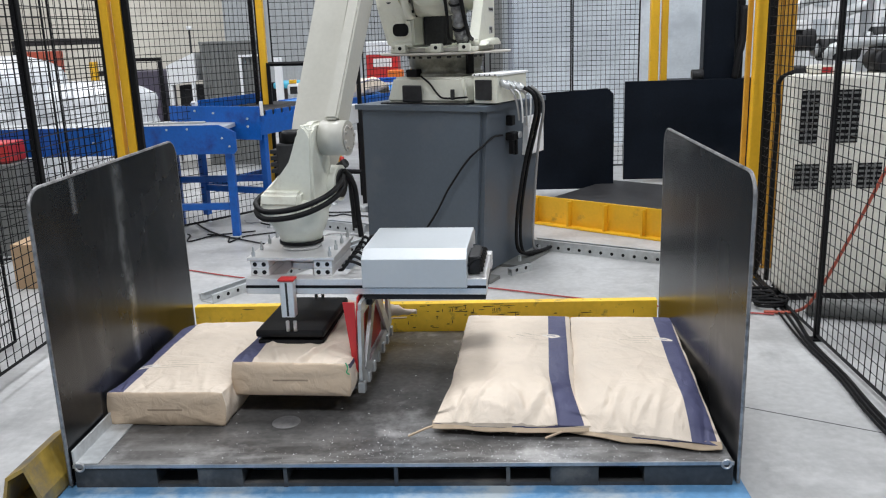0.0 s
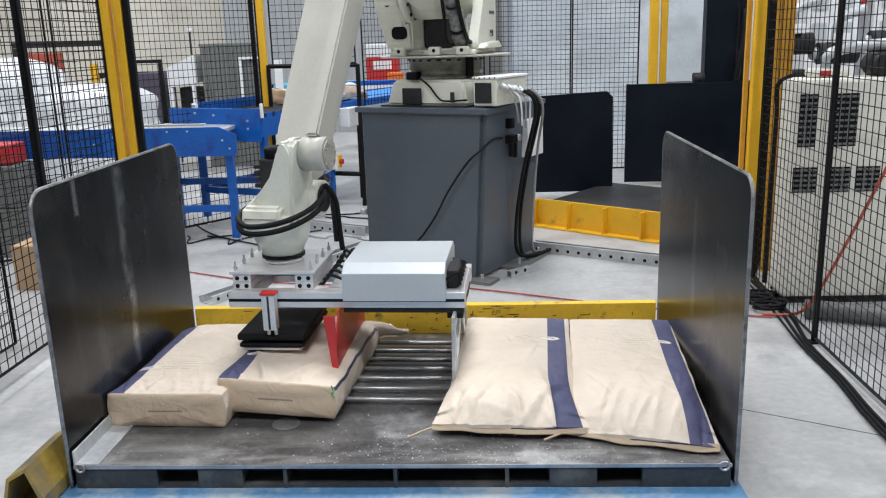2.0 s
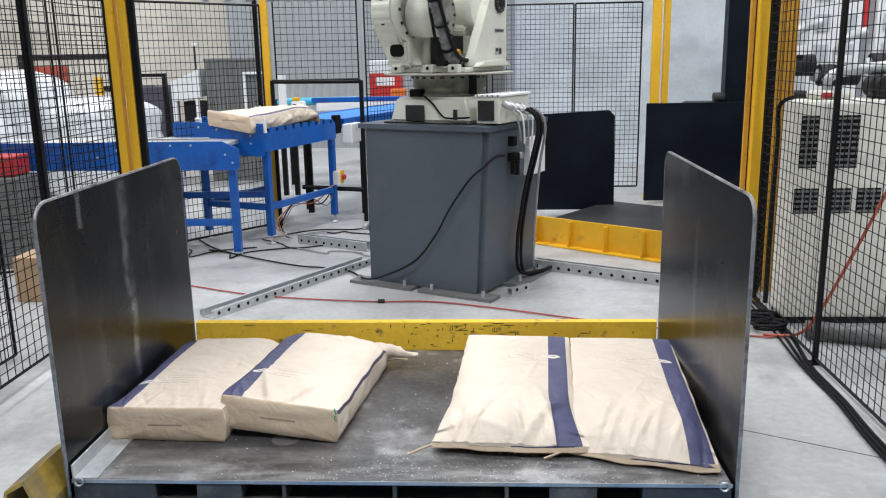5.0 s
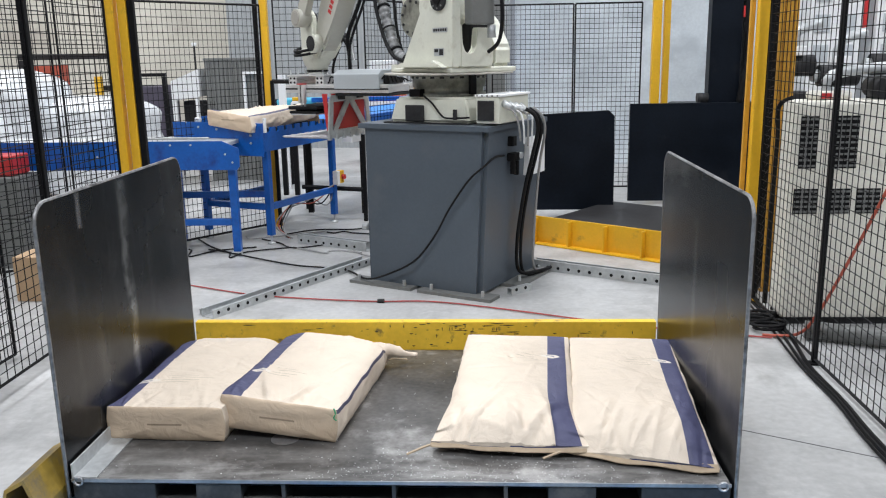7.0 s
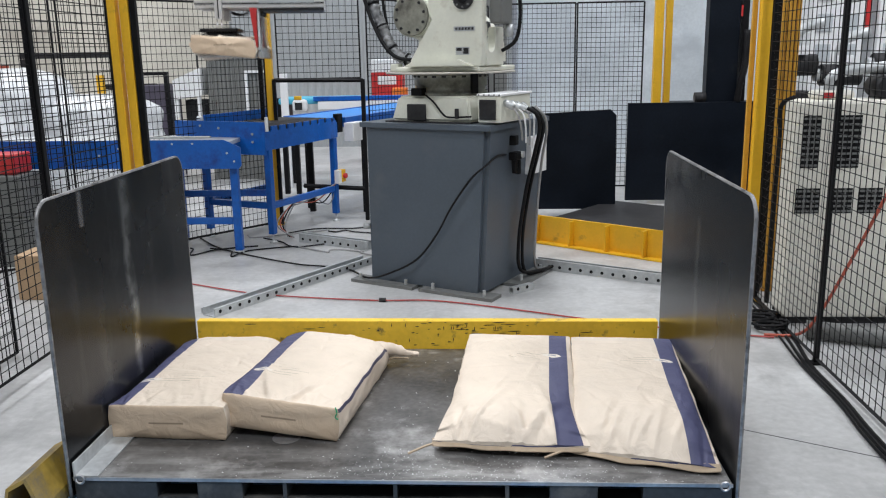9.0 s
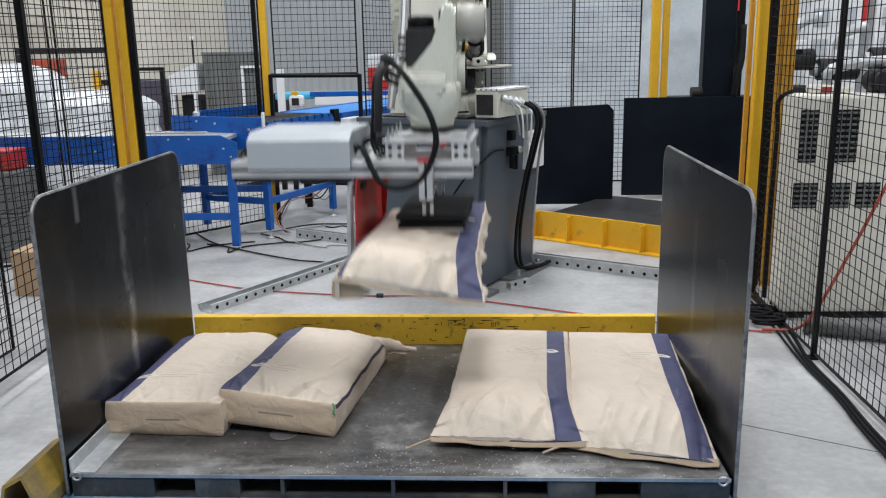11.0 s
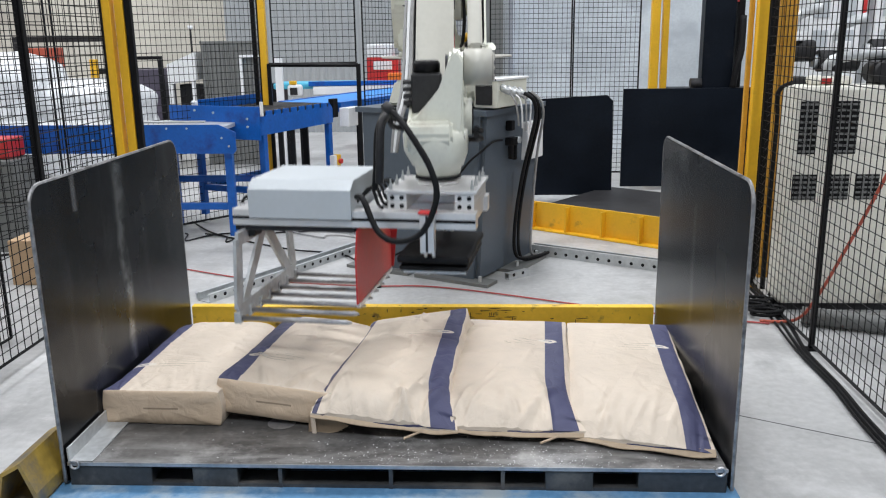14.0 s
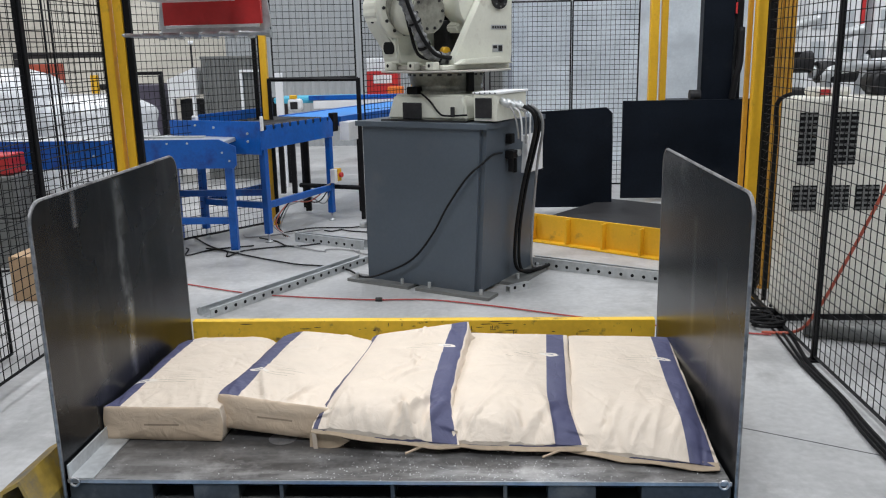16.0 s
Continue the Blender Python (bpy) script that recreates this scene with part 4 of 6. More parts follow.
bp("end_rail", M_blue, conv, (-0.03, 0.0005, 0.925, 0.0, 0.86, 0.94), bevel=0.002, m=CM)
bp("back_rail", M_blue, conv, (0.10, 0.675, 0.74, 1.02, 0.69, 0.985), bevel=0.002, m=CM)
for v, z in ((0.10, 0.80), (0.10, 0.86), (0.42, 0.90), (0.60, 0.915), (0.30, 0.79)):
    tp("bolt", M_zinc, conv, [CM @ Vector((-0.0435, v, z)), CM @ Vector((-0.052, v, z))], 0.010, 6)
bp("white_sensor", M_white, conv, (0.0, 0.62, 0.941, 0.03, 0.68, 0.985), bevel=0.012, m=CM)
for k in range(9):
    bm = bmesh.new()
    add_tube(bm, [(0.034 + 0.112 * k, 0.001, 0.882), (0.034 + 0.112 * k, 0.659, 0.882)], 0.030, 14)
    part("roller", bm, M_roller, conv, m=CM)
for u, v in ((0.03, 0.02), (0.97, 0.02), (0.03, 0.64), (0.97, 0.64)):
    bp("leg", M_blue, conv, (u - 0.025, v - 0.025, 0.07, u + 0.025, v + 0.025, 0.735), bevel=0.004, m=CM)
    bm = bmesh.new()
    add_tube(bm, [(u, v, 0.0), (u, v, 0.012), (u, v, 0.02), (u, v, 0.07)], [0.035, 0.03, 0.008, 0.008], 10)
    part("levelling_foot", bm, M_zinc, conv, m=CM)
bp("side_stretcher", M_blue, conv, (0.06, 0.0, 0.27, 0.94, 0.04, 0.32), bevel=0.004, m=CM)
bp("side_stretcher", M_blue, conv, (0.06, 0.62, 0.27, 0.94, 0.66, 0.32), bevel=0.004, m=CM)
bp("cross_stretcher", M_blue, conv, (0.01, 0.05, 0.27, 0.05, 0.61, 0.32), bevel=0.004, m=CM)
bp("bag_stop", M_white, conv, (-0.035, -0.03, 0.88, -0.01, -0.0125, 0.99), bevel=0.003, m=CM)
bp("end_bracket", M_black, conv, (1.002, -0.02, 0.78, 1.08, 0.03, 0.94), bevel=0.004, m=CM)
sw = thing("isolator_switch", "yellow and red isolator switch on the conveyor leg", "switch", CM @ pose(0.97, -0.006, 0.40))
bp("housing", M_white, sw, (-0.045, -0.05, -0.06, 0.0, 0.0, 0.06), bevel=0.005)
bp("cover", M_yellow, sw, (0.0005, -0.055, -0.05, 0.06, -0.002, 0.06), bevel=0.006)
tp("knob", M_red, sw, [(0.03, -0.056, 0.005), (0.03, -0.08, 0.005)], 0.022, 16)

infeed = thing("blue_infeed_conveyor", "blue painted conveyor coming in from the side", "conveyor")
bm = bmesh.new()
add_prism(bm, [(-3.7, 0.66), (-1.52, 0.645), (-1.50, 0.67), (-1.50, 0.80), (-1.62, 0.855), (-3.7, 0.865)], 1, 3.60, 3.612)
part("front_beam", bm, M_blue, infeed)
bp("top_rail", M_zinc, infeed, (-2.3, 3.605, 0.868, -1.72, 3.64, 0.882), bevel=0.002)
bp("belt", M_zinc, infeed, (-3.6, 3.613, 0.80, -1.62, 4.298, 0.83), bevel=0.004)
for x, y in ((-1.58, 3.68), (-2.15, 4.1), (-2.15, 3.68)):
    bp("leg", M_blue, infeed, (x - 0.028, y - 0.028, 0.02, x + 0.028, y + 0.028, 0.80), bevel=0.004)
    bp("foot", M_zinc, infeed, (x - 0.04, y - 0.04, 0.0, x + 0.04, y + 0.04, 0.02), bevel=0.003)
bp("stretcher", M_blue, infeed, (-2.12, 3.66, 0.22, -1.61, 3.70, 0.27), bevel=0.004)
bp("stretcher", M_blue, infeed, (-2.17, 3.71, 0.36, -2.13, 4.07, 0.41), bevel=0.004)
bp("stretcher", M_blue, infeed, (-2.12, 4.08, 0.36, -1.45, 4.12, 0.41), bevel=0.004)
bp("cable_clip", M_rubber, infeed, (-2.27, 3.585, 0.74, -2.20, 3.5995, 0.90), bevel=0.006)
for x, z in ((-1.55, 0.70), (-1.60, 0.76), (-2.4, 0.8), (-2.55, 0.75), (-2.0, 0.83), (-1.85, 0.83)):
    tp("bolt", M_zinc, infeed, [(x, 3.5995, z), (x, 3.593, z)], 0.008, 6)

# belt that brings the bags from the back of the hall
BM_ = Matrix.Translation((-0.98, 4.93, 0)) @ Matrix.Rotation(math.atan2(0.929, 0.37), 4, "Z")
feed = thing("bag_feed_belt", "long bright blue belt conveyor with grey side frame", "conveyor")
bp("belt", M_belt, feed, (0.06, 0.04, 0.86, 4.2, 0.62, 0.90), bevel=0.01, m=BM_)
bp("side_frame", M_blue, feed, (0.06, 0.0, 0.82, 4.2, 0.035, 0.905), bevel=0.003, m=BM_)
bp("side_frame", M_blue, feed, (0.06, 0.625, 0.82, 4.2, 0.66, 0.905), bevel=0.003, m=BM_)
bp("drive_end", M_white, feed, (0.02, -0.10, 0.70, 0.25, -0.005, 0.86), bevel=0.004, m=BM_)
for u in (0.4, 1.9, 3.4):
    for v in (0.02, 0.64):
        bp("leg", M_black, feed, (u - 0.02, v - 0.02, 0.0, u + 0.02, v + 0.02, 0.815), bevel=0.003, m=BM_)
cross = thing("cross_belt_conveyor", "pale conveyor frame with a light blue belt", "conveyor", pose(-1.2, 7.4, 0, 0, 0, 6))
bp("belt", M_teal, cross, (-0.9, -0.2, 0.90, 0.1, 0.25, 0.97), bevel=0.02)
bp("side_frame", M_white, cross, (-0.45, -0.26, 0.84, 1.6, -0.205, 0.93), bevel=0.004)
bp("top_strip", M_blue, cross, (-0.5, -0.265, 0.935, 1.6, -0.2, 0.985), bevel=0.004)
bp("motor_unit", M_white, cross, (-0.72, -0.40, 0.83, -0.56, -0.28, 0.96), bevel=0.03)
bp("motor_face", M_dark, cross, (-0.69, -0.41, 0.85, -0.61, -0.4005, 0.93), bevel=0.004)
bp("stop_button", M_yellow, cross, (-0.70, -0.38, 0.9605, -0.62, -0.31, 1.0), bevel=0.006)
for x in (-0.8, 0.2, 1.4):
    bp("leg", M_black, cross, (x, -0.2, 0.0, x + 0.06, -0.14, 0.775))
tun = thing("conveyor_gate_frame", "black steel gate frame over the conveyor opening in the fence", "frame")
bp("upright", M_black, tun, (-1.52, 4.70, 0.0, -1.49, 4.73, 1.25), bevel=0.003)
bp("upright", M_black, tun, (-0.80, 4.90, 0.0, -0.765, 4.935, 1.235), bevel=0.003)
tp("head_bar", M_black, tun, [(-1.505, 4.715, 1.24), (-0.782, 4.918, 1.225)], 0.018, 4)
tp("low_bar", M_black, tun, [(-1.36, 5.0, 0.30), (-0.782, 4.93, 0.28)], 0.02, 4)
for x, y in ((-1.33, 5.2), (-1.80, 6.2), (-1.68, 6.2)):
    q = bp("stand_leg", M_black, tun, (x - 0.025, y - 0.025, 0.03, x + 0.025, y + 0.025, 0.78), bevel=0.003)

# ---- fences ----
def mesh_fence(p, q, z0=0.08, z1=1.92, pitch_u=0.05, pitch_v=0.05, r=0.0025, frame_r=0.009):
    t = thing("safety_fence", "black welded wire mesh safety fence panel", "fence", group="safety fence")
    p, q = Vector((*p, 0)), Vector((*q, 0))
    d = q - p
    n = max(2, round(d.length / pitch_u))
    bm = bmesh.new()
    for k in range(1, n):
        c = p + d * (k / n)
        add_tube(bm, [c + Vector((0, 0, z0)), c + Vector((0, 0, z1))], r, 4, False)
    m = round((z1 - z0) / pitch_v)
    for k in range(1, m):
        h = Vector((0, 0, z0 + (z1 - z0) * k / m))
        add_tube(bm, [p + h, q + h], r, 4, False)
    tagged(part("wire_mesh", bm, M_black, t), kind="stuff")
    bm = bmesh.new()
    for a, b in (((p, z0), (q, z0)), ((p, z1), (q, z1)), ((p, z0), (p, z1)), ((q, z0), (q, z1))):
        add_tube(bm, [a[0] + Vector((0, 0, a[1])), b[0] + Vector((0, 0, b[1]))], frame_r, 4)
    part("panel_frame", bm, M_black, t)
    return t


def fence_post(x, y, material, w=0.06, h=2.3, label="yellow painted square fence post", turn=0):
    t = thing("fence_post", label, "fence post", pose(x, y, 0, 0, 0, turn), group="fence posts")
    bp("post", material, t, (-w / 2, -w / 2, 0.01, w / 2, w / 2, h), bevel=0.004)
    bp("foot_plate", material, t, (-w, -w, 0.0, w, w, 0.01))
    return t


mesh_fence((-2.12, -0.6), (-2.06, 1.45), 0.02, 1.95, 0.06, 0.06)
mesh_fence((-1.80, -0.6), (-1.80, 1.42), pitch_u=0.06)
mesh_fence((-1.80, 1.46), (-1.80, 2.28), pitch_u=0.06)
mesh_fence((1.80, -0.4), (1.815, 1.36), 0.03, pitch_u=0.055, r=0.0020)
mesh_fence((1.82, 1.40), (1.835, 2.36), 0.03, pitch_u=0.055, r=0.0020)
fence_post(-1.80, 1.44, M_black, 0.035, label="black square fence post")
fence_post(1.817, 1.38, M_black, 0.024, label="black square fence post")
fence_post(-1.80, 2.36, M_yellow, 0.06, label="yellow painted square fence post with dark edge")
fence_post(-1.728, 2.37, M_yellow, 0.05)
fence_post(-1.682, 2.37, M_black, 0.036, label="black square fence post")
fence_post(1.808, 2.43, M_yellow, 0.056)
fence_post(1.762, 2.47, M_ochre, 0.026, label="slim ochre painted post beside the yellow one")
fence_post(1.856, 2.44, M_black, 0.03, label="black square fence post")
for x in (1.972, 1.999, 2.026, 2.053):
    fence_post(x, 2.62, M_ochre, 0.022, label="slim ochre painted post of a bundle")
fence_post(-1.55, 4.75, M_yellow, 0.06)
fence_post(-1.62, 4.74, M_black, 0.035, label="black square fence post")
fence_post(1.93, 6.0, M_yellow, 0.08)
fence_post(2.03, 6.02, M_yellow, 0.06)
mesh_fence((1.885, 2.48), (2.42, 3.75), 0.03, 1.92, 0.05, 0.05)
mesh_fence((-1.58, 4.72), (-2.65, 3.4), 0.02, 1.86, 0.042, 0.055)
mesh_fence((-2.68, 3.36), (-4.6, 1.9), 0.02, 1.86, 0.055, 0.055)
mesh_fence((-1.47, 4.74), (-0.80, 4.92), 1.245, 1.95, 0.055, 0.055)
mesh_fence((-0.74, 4.95), (0.3, 6.6), 0.02, 1.9, 0.045, 0.05)
mesh_fence((0.36, 6.63), (1.2, 6.63), 0.02, 1.92, 0.05, 0.05)
mesh_fence((1.22, 6.63), (1.90, 6.63), 0.02, 1.92, 0.05, 0.05)
solid("fence_column", M_grey_unit, "dark grey steel column behind the robot", "column", (0.28, 6.9, 0.0, 0.5, 7.1, 6.9), bevel=0.01)

# ---- rails and hoses on the floor ----
def channel(p, q, w=0.06, h=0.055):
    """Galvanised strut channel with a row of holes along its side."""
    t = thing("strut_channel", "galvanised steel strut channel with round holes on the floor", "strut channel", group="strut channels on the floor")
    p, q = Vector((*p, 0)), Vector((*q, 0))
    d = q - p
    m = Matrix.Translation(p) @ Matrix.Rotation(math.atan2(d.y, d.x), 4, "Z")
    bm = bmesh.new()
    add_prism(bm, [(-w / 2, 0.0), (w / 2, 0.0), (w / 2, h), (w / 2 - 0.018, h), (w / 2 - 0.018, h - 0.004), (w / 2 - 0.004, h - 0.004), (w / 2 - 0.004, 0.004), (-w / 2 + 0.004, 0.004), (-w / 2 + 0.004, h - 0.004), (-w / 2 + 0.018, h - 0.004), (-w / 2 + 0.018, h), (-w / 2, h)], 0, 0, d.length)
    part("profile", bm, M_zinc, t, m=m)
    n = int(d.length / 0.075)
    for k in range(n):
        for s in (-1,):
            bm = bmesh.new()
            add_tube(bm, [(0.04 + 0.075 * k, s * (w / 2 + 0.0012), 0.028), (0.04 + 0.075 * k, s * (w / 2 - 0.001), 0.028)], 0.011, 10)
            part("hole", bm, M_black, t, m=m)
    return t


channel((-1.30, 2.10), (-0.56, 3.36), 0.10, 0.05)
channel((-1.36, 2.16), (-0.62, 3.42), 0.012, 0.03)
channel((-1.19, 4.06), (-0.60, 3.74), 0.07, 0.07)
channel((0.62, 3.20), (1.55, 2.68), 0.07, 0.07)
channel((0.66, 3.28), (1.6, 2.76), 0.05, 0.04)
channel((0.43, 2.55), (0.56, 2.66), 0.04, 0.04)
hz = tp("floor_air_hose", M_red_line, None, [(-1.75, 2.82, 0.008), (-1.616, 2.757, 0.008), (-1.207, 2.56, 0.008), (-0.867, 2.465, 0.008), (-0.388, 2.39, 0.008), (-0.049, 2.386, 0.008), (0.352, 2.246, 0.008), (0.843, 2.023, 0.008), (1.3, 1.85, 0.008), (1.74, 1.73, 0.008)], 0.005, 6, smooth=5)
tagged(hz, "red air hose lying across the concrete floor", "hose")
hc = tp("hose_coupling", M_dark, hz, [(-0.36, 2.388, 0.010), (-0.32, 2.386, 0.010)], 0.014, 8)
hb = tp("orange_air_hose", M_hose, None, [(1.70, 1.76, 0.012), (1.86, 1.72, 0.03), (1.93, 1.66, 0.16), (2.02, 1.6, 0.42), (2.08, 1.52, 0.66), (2.14, 1.46, 0.90), (2.2, 1.44, 1.2)], 0.008, 8, smooth=6)
tagged(hb, "orange-red air hose hanging in front of the beige cabinet", "hose")
for k in range(3):
    pts = [(1.86 - 0.03 * k, 2.45, 0.012), (1.84 - 0.03 * k, 1.80 + 0.05 * k, 0.012), (1.775 - 0.02 * k, 1.32, 0.012), (1.765 - 0.015 * k, 0.92, 0.012), (1.74 - 0.02 * k, 0.5, 0.012), (1.74 - 0.02 * k, -0.3, 0.012)]
    c = tp("floor_cable", M_rubber, None, pts, 0.010 - 0.002 * k, 6, smooth=5)
    tagged(c, "black cable lying along the foot of the fence", "cable", "cables along the fence")
for k, (cx, cy) in enumerate(((1.76, 1.85), (1.72, 1.95), (1.79, 2.05))):
    bm = bmesh.new()
    add_tube(bm, [(cx + (0.07 + 0.004 * a / 5) * math.cos(a * 0.5), cy + 0.05 * math.sin(a * 0.5), 0.012 + 0.0015 * a) for a in range(28)], 0.009, 6)
    tagged(part("coiled_cable", bm, M_rubber), "coiled cable lying by the fence foot", "cable", "cables along the fence")
random.seed(4)
for k in range(9):
    a = Vector((-2.0 + 0.16 * k, 3.9 + random.uniform(-0.3, 0.5), 0.01))
    pts = [a]
    for j in range(4):
        a = a + Vector((random.uniform(0.0, 0.35), random.uniform(-0.22, 0.22), 0))
        pts.append(a.copy())
    c = tp("loose_cable", (M_rubber, M_rubber, M_cable_grey)[k % 3], None, pts, 0.006, 5, smooth=5)
    tagged(c, ("grey" if k % 3 == 2 else "black") + " loose cable on the floor under the conveyor", "cable", "loose cables")
for k in range(4):
    pts = [CM @ Vector((0.96, 0.0, 0.34)), CM @ Vector((0.9 - 0.1 * k, 0.05, 0.16 + 0.03 * k)), CM @ Vector((0.6 - 0.08 * k, 0.1, 0.30 - 0.03 * k)), CM @ Vector((0.25 - 0.04 * k, 0.05, 0.12)), CM @ Vector((0.2, -0.02 * k, 0.012))]
    c = tp("hanging_cable", (M_cable_grey, M_rubber, M_hose, M_cable_grey)[k], None, pts, 0.006, 5, smooth=6)
    tagged(c, ("grey cable", "black cable", "orange cable", "grey cable")[k] + " hanging under the conveyor table", "cable", "hanging cables")

# ---- second stacking place and its panels ----
bar = thing("yellow_stop_rail", "yellow steel stop rail with ribs", "stop rail")
d2 = (Vector((1.53, 3.37, 0)) - Vector((0.66, 4.02, 0)))
A2 = math.atan2(d2.y, d2.x)
B2 = Matrix.Translation((0.62, 4.05, 0)) @ Matrix.Rotation(A2, 4, "Z")
bp("rail_face", M_yellow, bar, (0, 0.0, 0.0, 1.6, 0.012, 0.21), (0, -0.07, 0.0, 1.6, -0.0005, 0.012), bevel=0.002, m=B2)
for k in range(4):
    bp("rib", M_yellow, bar, (0.06 + 0.3 * k + 0.02, -0.06, 0.0125, 0.06 + 0.3 * k + 0.032, -0.0005, 0.2), m=B2)
deck2 = bp("far_deck", M_dark, None, (0.0, 0.03, 0.1, 2.0, 1.3, 0.13), m=B2)
tagged(deck2, "dark steel deck of the second stacking place", "deck")
pl = bmesh.new()
add_prism(pl, [(0.734, 0.09), (1.40, 0.09), (1.39, 0.90), (1.34, 0.949), (0.737, 0.92)], 1, 4.9, 4.915)
tagged(part("far_side_plate", pl, M_navy_panel), "black steel side plate of the second place", "steel plate")
truck = thing("fork_truck", "dark fork truck with black load panel and tall mast", "fork truck", pose(1.638, 5.6, 0))
bp("load_panel", M_navy_panel, truck, (0, 0, 0.04, 1.6, 0.03, 0.957), bevel=0.004)
bp("mast", M_navy_panel, truck, (0.72, 0.05, 0.02, 1.0, 0.2, 2.6), bevel=0.01)
bp("mast_rail", M_black, truck, (1.02, 0.06, 0.02, 1.08, 0.18, 2.6), bevel=0.006)
tp("hydraulic_hose", M_rubber, truck, [(1.0, 0.02, 0.96), (1.02, 0.0, 1.15), (1.05, 0.0, 1.3), (1.06, 0.03, 1.6)], 0.03, 8, smooth=5)
tp("side_roller", M_dark, truck, [(0.62, 0.06, 1.0), (0.72, 0.06, 1.0)], 0.045, 14)
bp("warning_label", M_red, truck, (1.0, 0.04, 1.72, 1.015, 0.0495, 1.82))
bp("front_wheel", M_rubber, truck, (0.75, 0.25, 0.0, 0.95, 0.6, 0.35), bevel=0.08)
bp("chassis", M_navy_panel, truck, (0.6, 0.62, 0.1, 1.5, 1.3, 0.9), bevel=0.04)

# ---- beige machine behind the fence ----
cab = thing("beige_machine_cabinet", "beige sheet metal machine cabinet with dark louvred vents", "machine cabinet", pose(1.85, 1.95, 0))
bp("body", M_beige, cab, (0.0, 0.0, 0.04, 1.1, 0.2, 1.18), bevel=0.02)
bp("plinth", M_dark, cab, (0.03, 0.03, 0.0, 1.07, 0.18, 0.04))


def louvre(x0, z0, x1, z1):
    v = bp("vent", M_black, cab, (x0, -0.003, z0, x1, 0.0195, z1))
    n = max(3, round((z1 - z0) / 0.028))
    for k in range(n):
        z = z0 + (z1 - z0) * (k + 0.5) / n
        bp("vent_slat", M_grey_unit, v, (x0 + 0.004, -0.010, z - 0.006, x1 - 0.004, -0.0035, z + 0.004))
    for k in range(1, 3):
        x = x0 + (x1 - x0) * k / 3
        bp("vent_bar", M_grey_unit, v, (x - 0.004, -0.012, z0, x + 0.004, -0.0105, z1))


for x0 in (0.03, 0.18, 0.48):
    louvre(x0, 0.84, x0 + (0.09 if x0 < 0.1 else 0.14), 1.105)
for x0 in (0.02, 0.185, 0.335, 0.5):
    louvre(x0, 0.605, x0 + 0.12, 0.735)
bp("panel_seam", M_grey_unit, cab, (0.155, -0.0015, 0.06, 0.158, 0.0195, 1.16))
tp("top_pipe", M_zinc, cab, [(0.2, 0.1, 1.18), (0.2, 0.1, 1.30), (0.5, 0.1, 1.34), (0.9, 0.1, 1.34)], 0.028, 10, smooth=4)
tp("blower_housing", M_dark, cab, [(0.45, 0.02, 1.24), (0.45, 0.19, 1.24)], 0.058, 20)
bp("filler_cover", M_beige, cab, (0.10, 0.05, 1.18, 0.30, 0.18, 1.225), bevel=0.02)
bp("red_label", M_red, cab, (0.14, 0.046, 1.188, 0.19, 0.0495, 1.215))
for k in range(4):
    tp("valve", (M_dark, M_white, M_dark, M_zinc)[k], cab, [(0.58 + 0.1 * k, 0.08, 1.18), (0.58 + 0.1 * k, 0.08, 1.25 + 0.02 * (k % 2))], 0.022, 12)
tp("side_hose", M_rubber, cab, [(0.02, 0.12, 1.19), (-0.01, 0.22, 1.14), (0.0, 0.24, 0.98), (0.0, 0.25, 0.6), (0.0, 0.25, 0.05)], 0.012, 10, smooth=5)
pip = tp("floor_pipe", M_grey_unit, None, [(1.9, 1.74, 0.05), (2.2, 1.62, 0.05), (3.2, 1.2, 0.05)], 0.045, 12)
tagged(pip, "dark grey steel pipe lying before the beige cabinet", "pipe")

# ---- things behind the right-hand fence, further back ----
for x, w in ((3.35, 0.5), (3.98, 0.55)):
    c = thing("white_control_cabinet", "white control cabinet with small panels", "control cabinet", pose(x, 6.0, 0), group="white cabinets")
    bp("body", M_white, c, (0, 0, 0.0, w, 0.5, 2.3), bevel=0.01)
    for r in range(3):
        for q in range(2):
            bp("door_panel", M_cover, c, (0.06 + q * w * 0.48, -0.012, 1.3 + 0.28 * r, 0.06 + q * w * 0.48 + 0.14, -0.001, 1.46 + 0.28 * r), bevel=0.003)
    bp("indicator_strip", M_red, c, (w + 0.01, -0.01, 1.6, w + 0.04, 0.02, 2.1))
for x, z in ((2.75, 1.3), (3.1, 1.22), (3.5, 1.3)):
    v = thing("pump_unit", "dark pipework and pump behind the cabinet", "pump", pose(x, 4.6, 0), group="pumps")
    bp("stand", M_dark, v, (-0.12, -0.1, 0.0, 0.12, 0.1, z - 0.2), bevel=0.02)
    tp("housing", M_dark, v, [(-0.15, 0, z), (0.15, 0, z)], 0.085, 18)
    tp("coupling", M_zinc, v, [(-0.20, 0, z), (-0.151, 0, z)], 0.05, 14)
    bp("terminal", M_white, v, (-0.05, -0.1, z + 0.08, 0.06, -0.02, z + 0.15), bevel=0.006)
    tp("pipe", M_zinc, v, [(0.0, 0, z), (0.0, 0, z + 0.25), (0.2, 0, z + 0.33)], 0.04, 10, smooth=4)

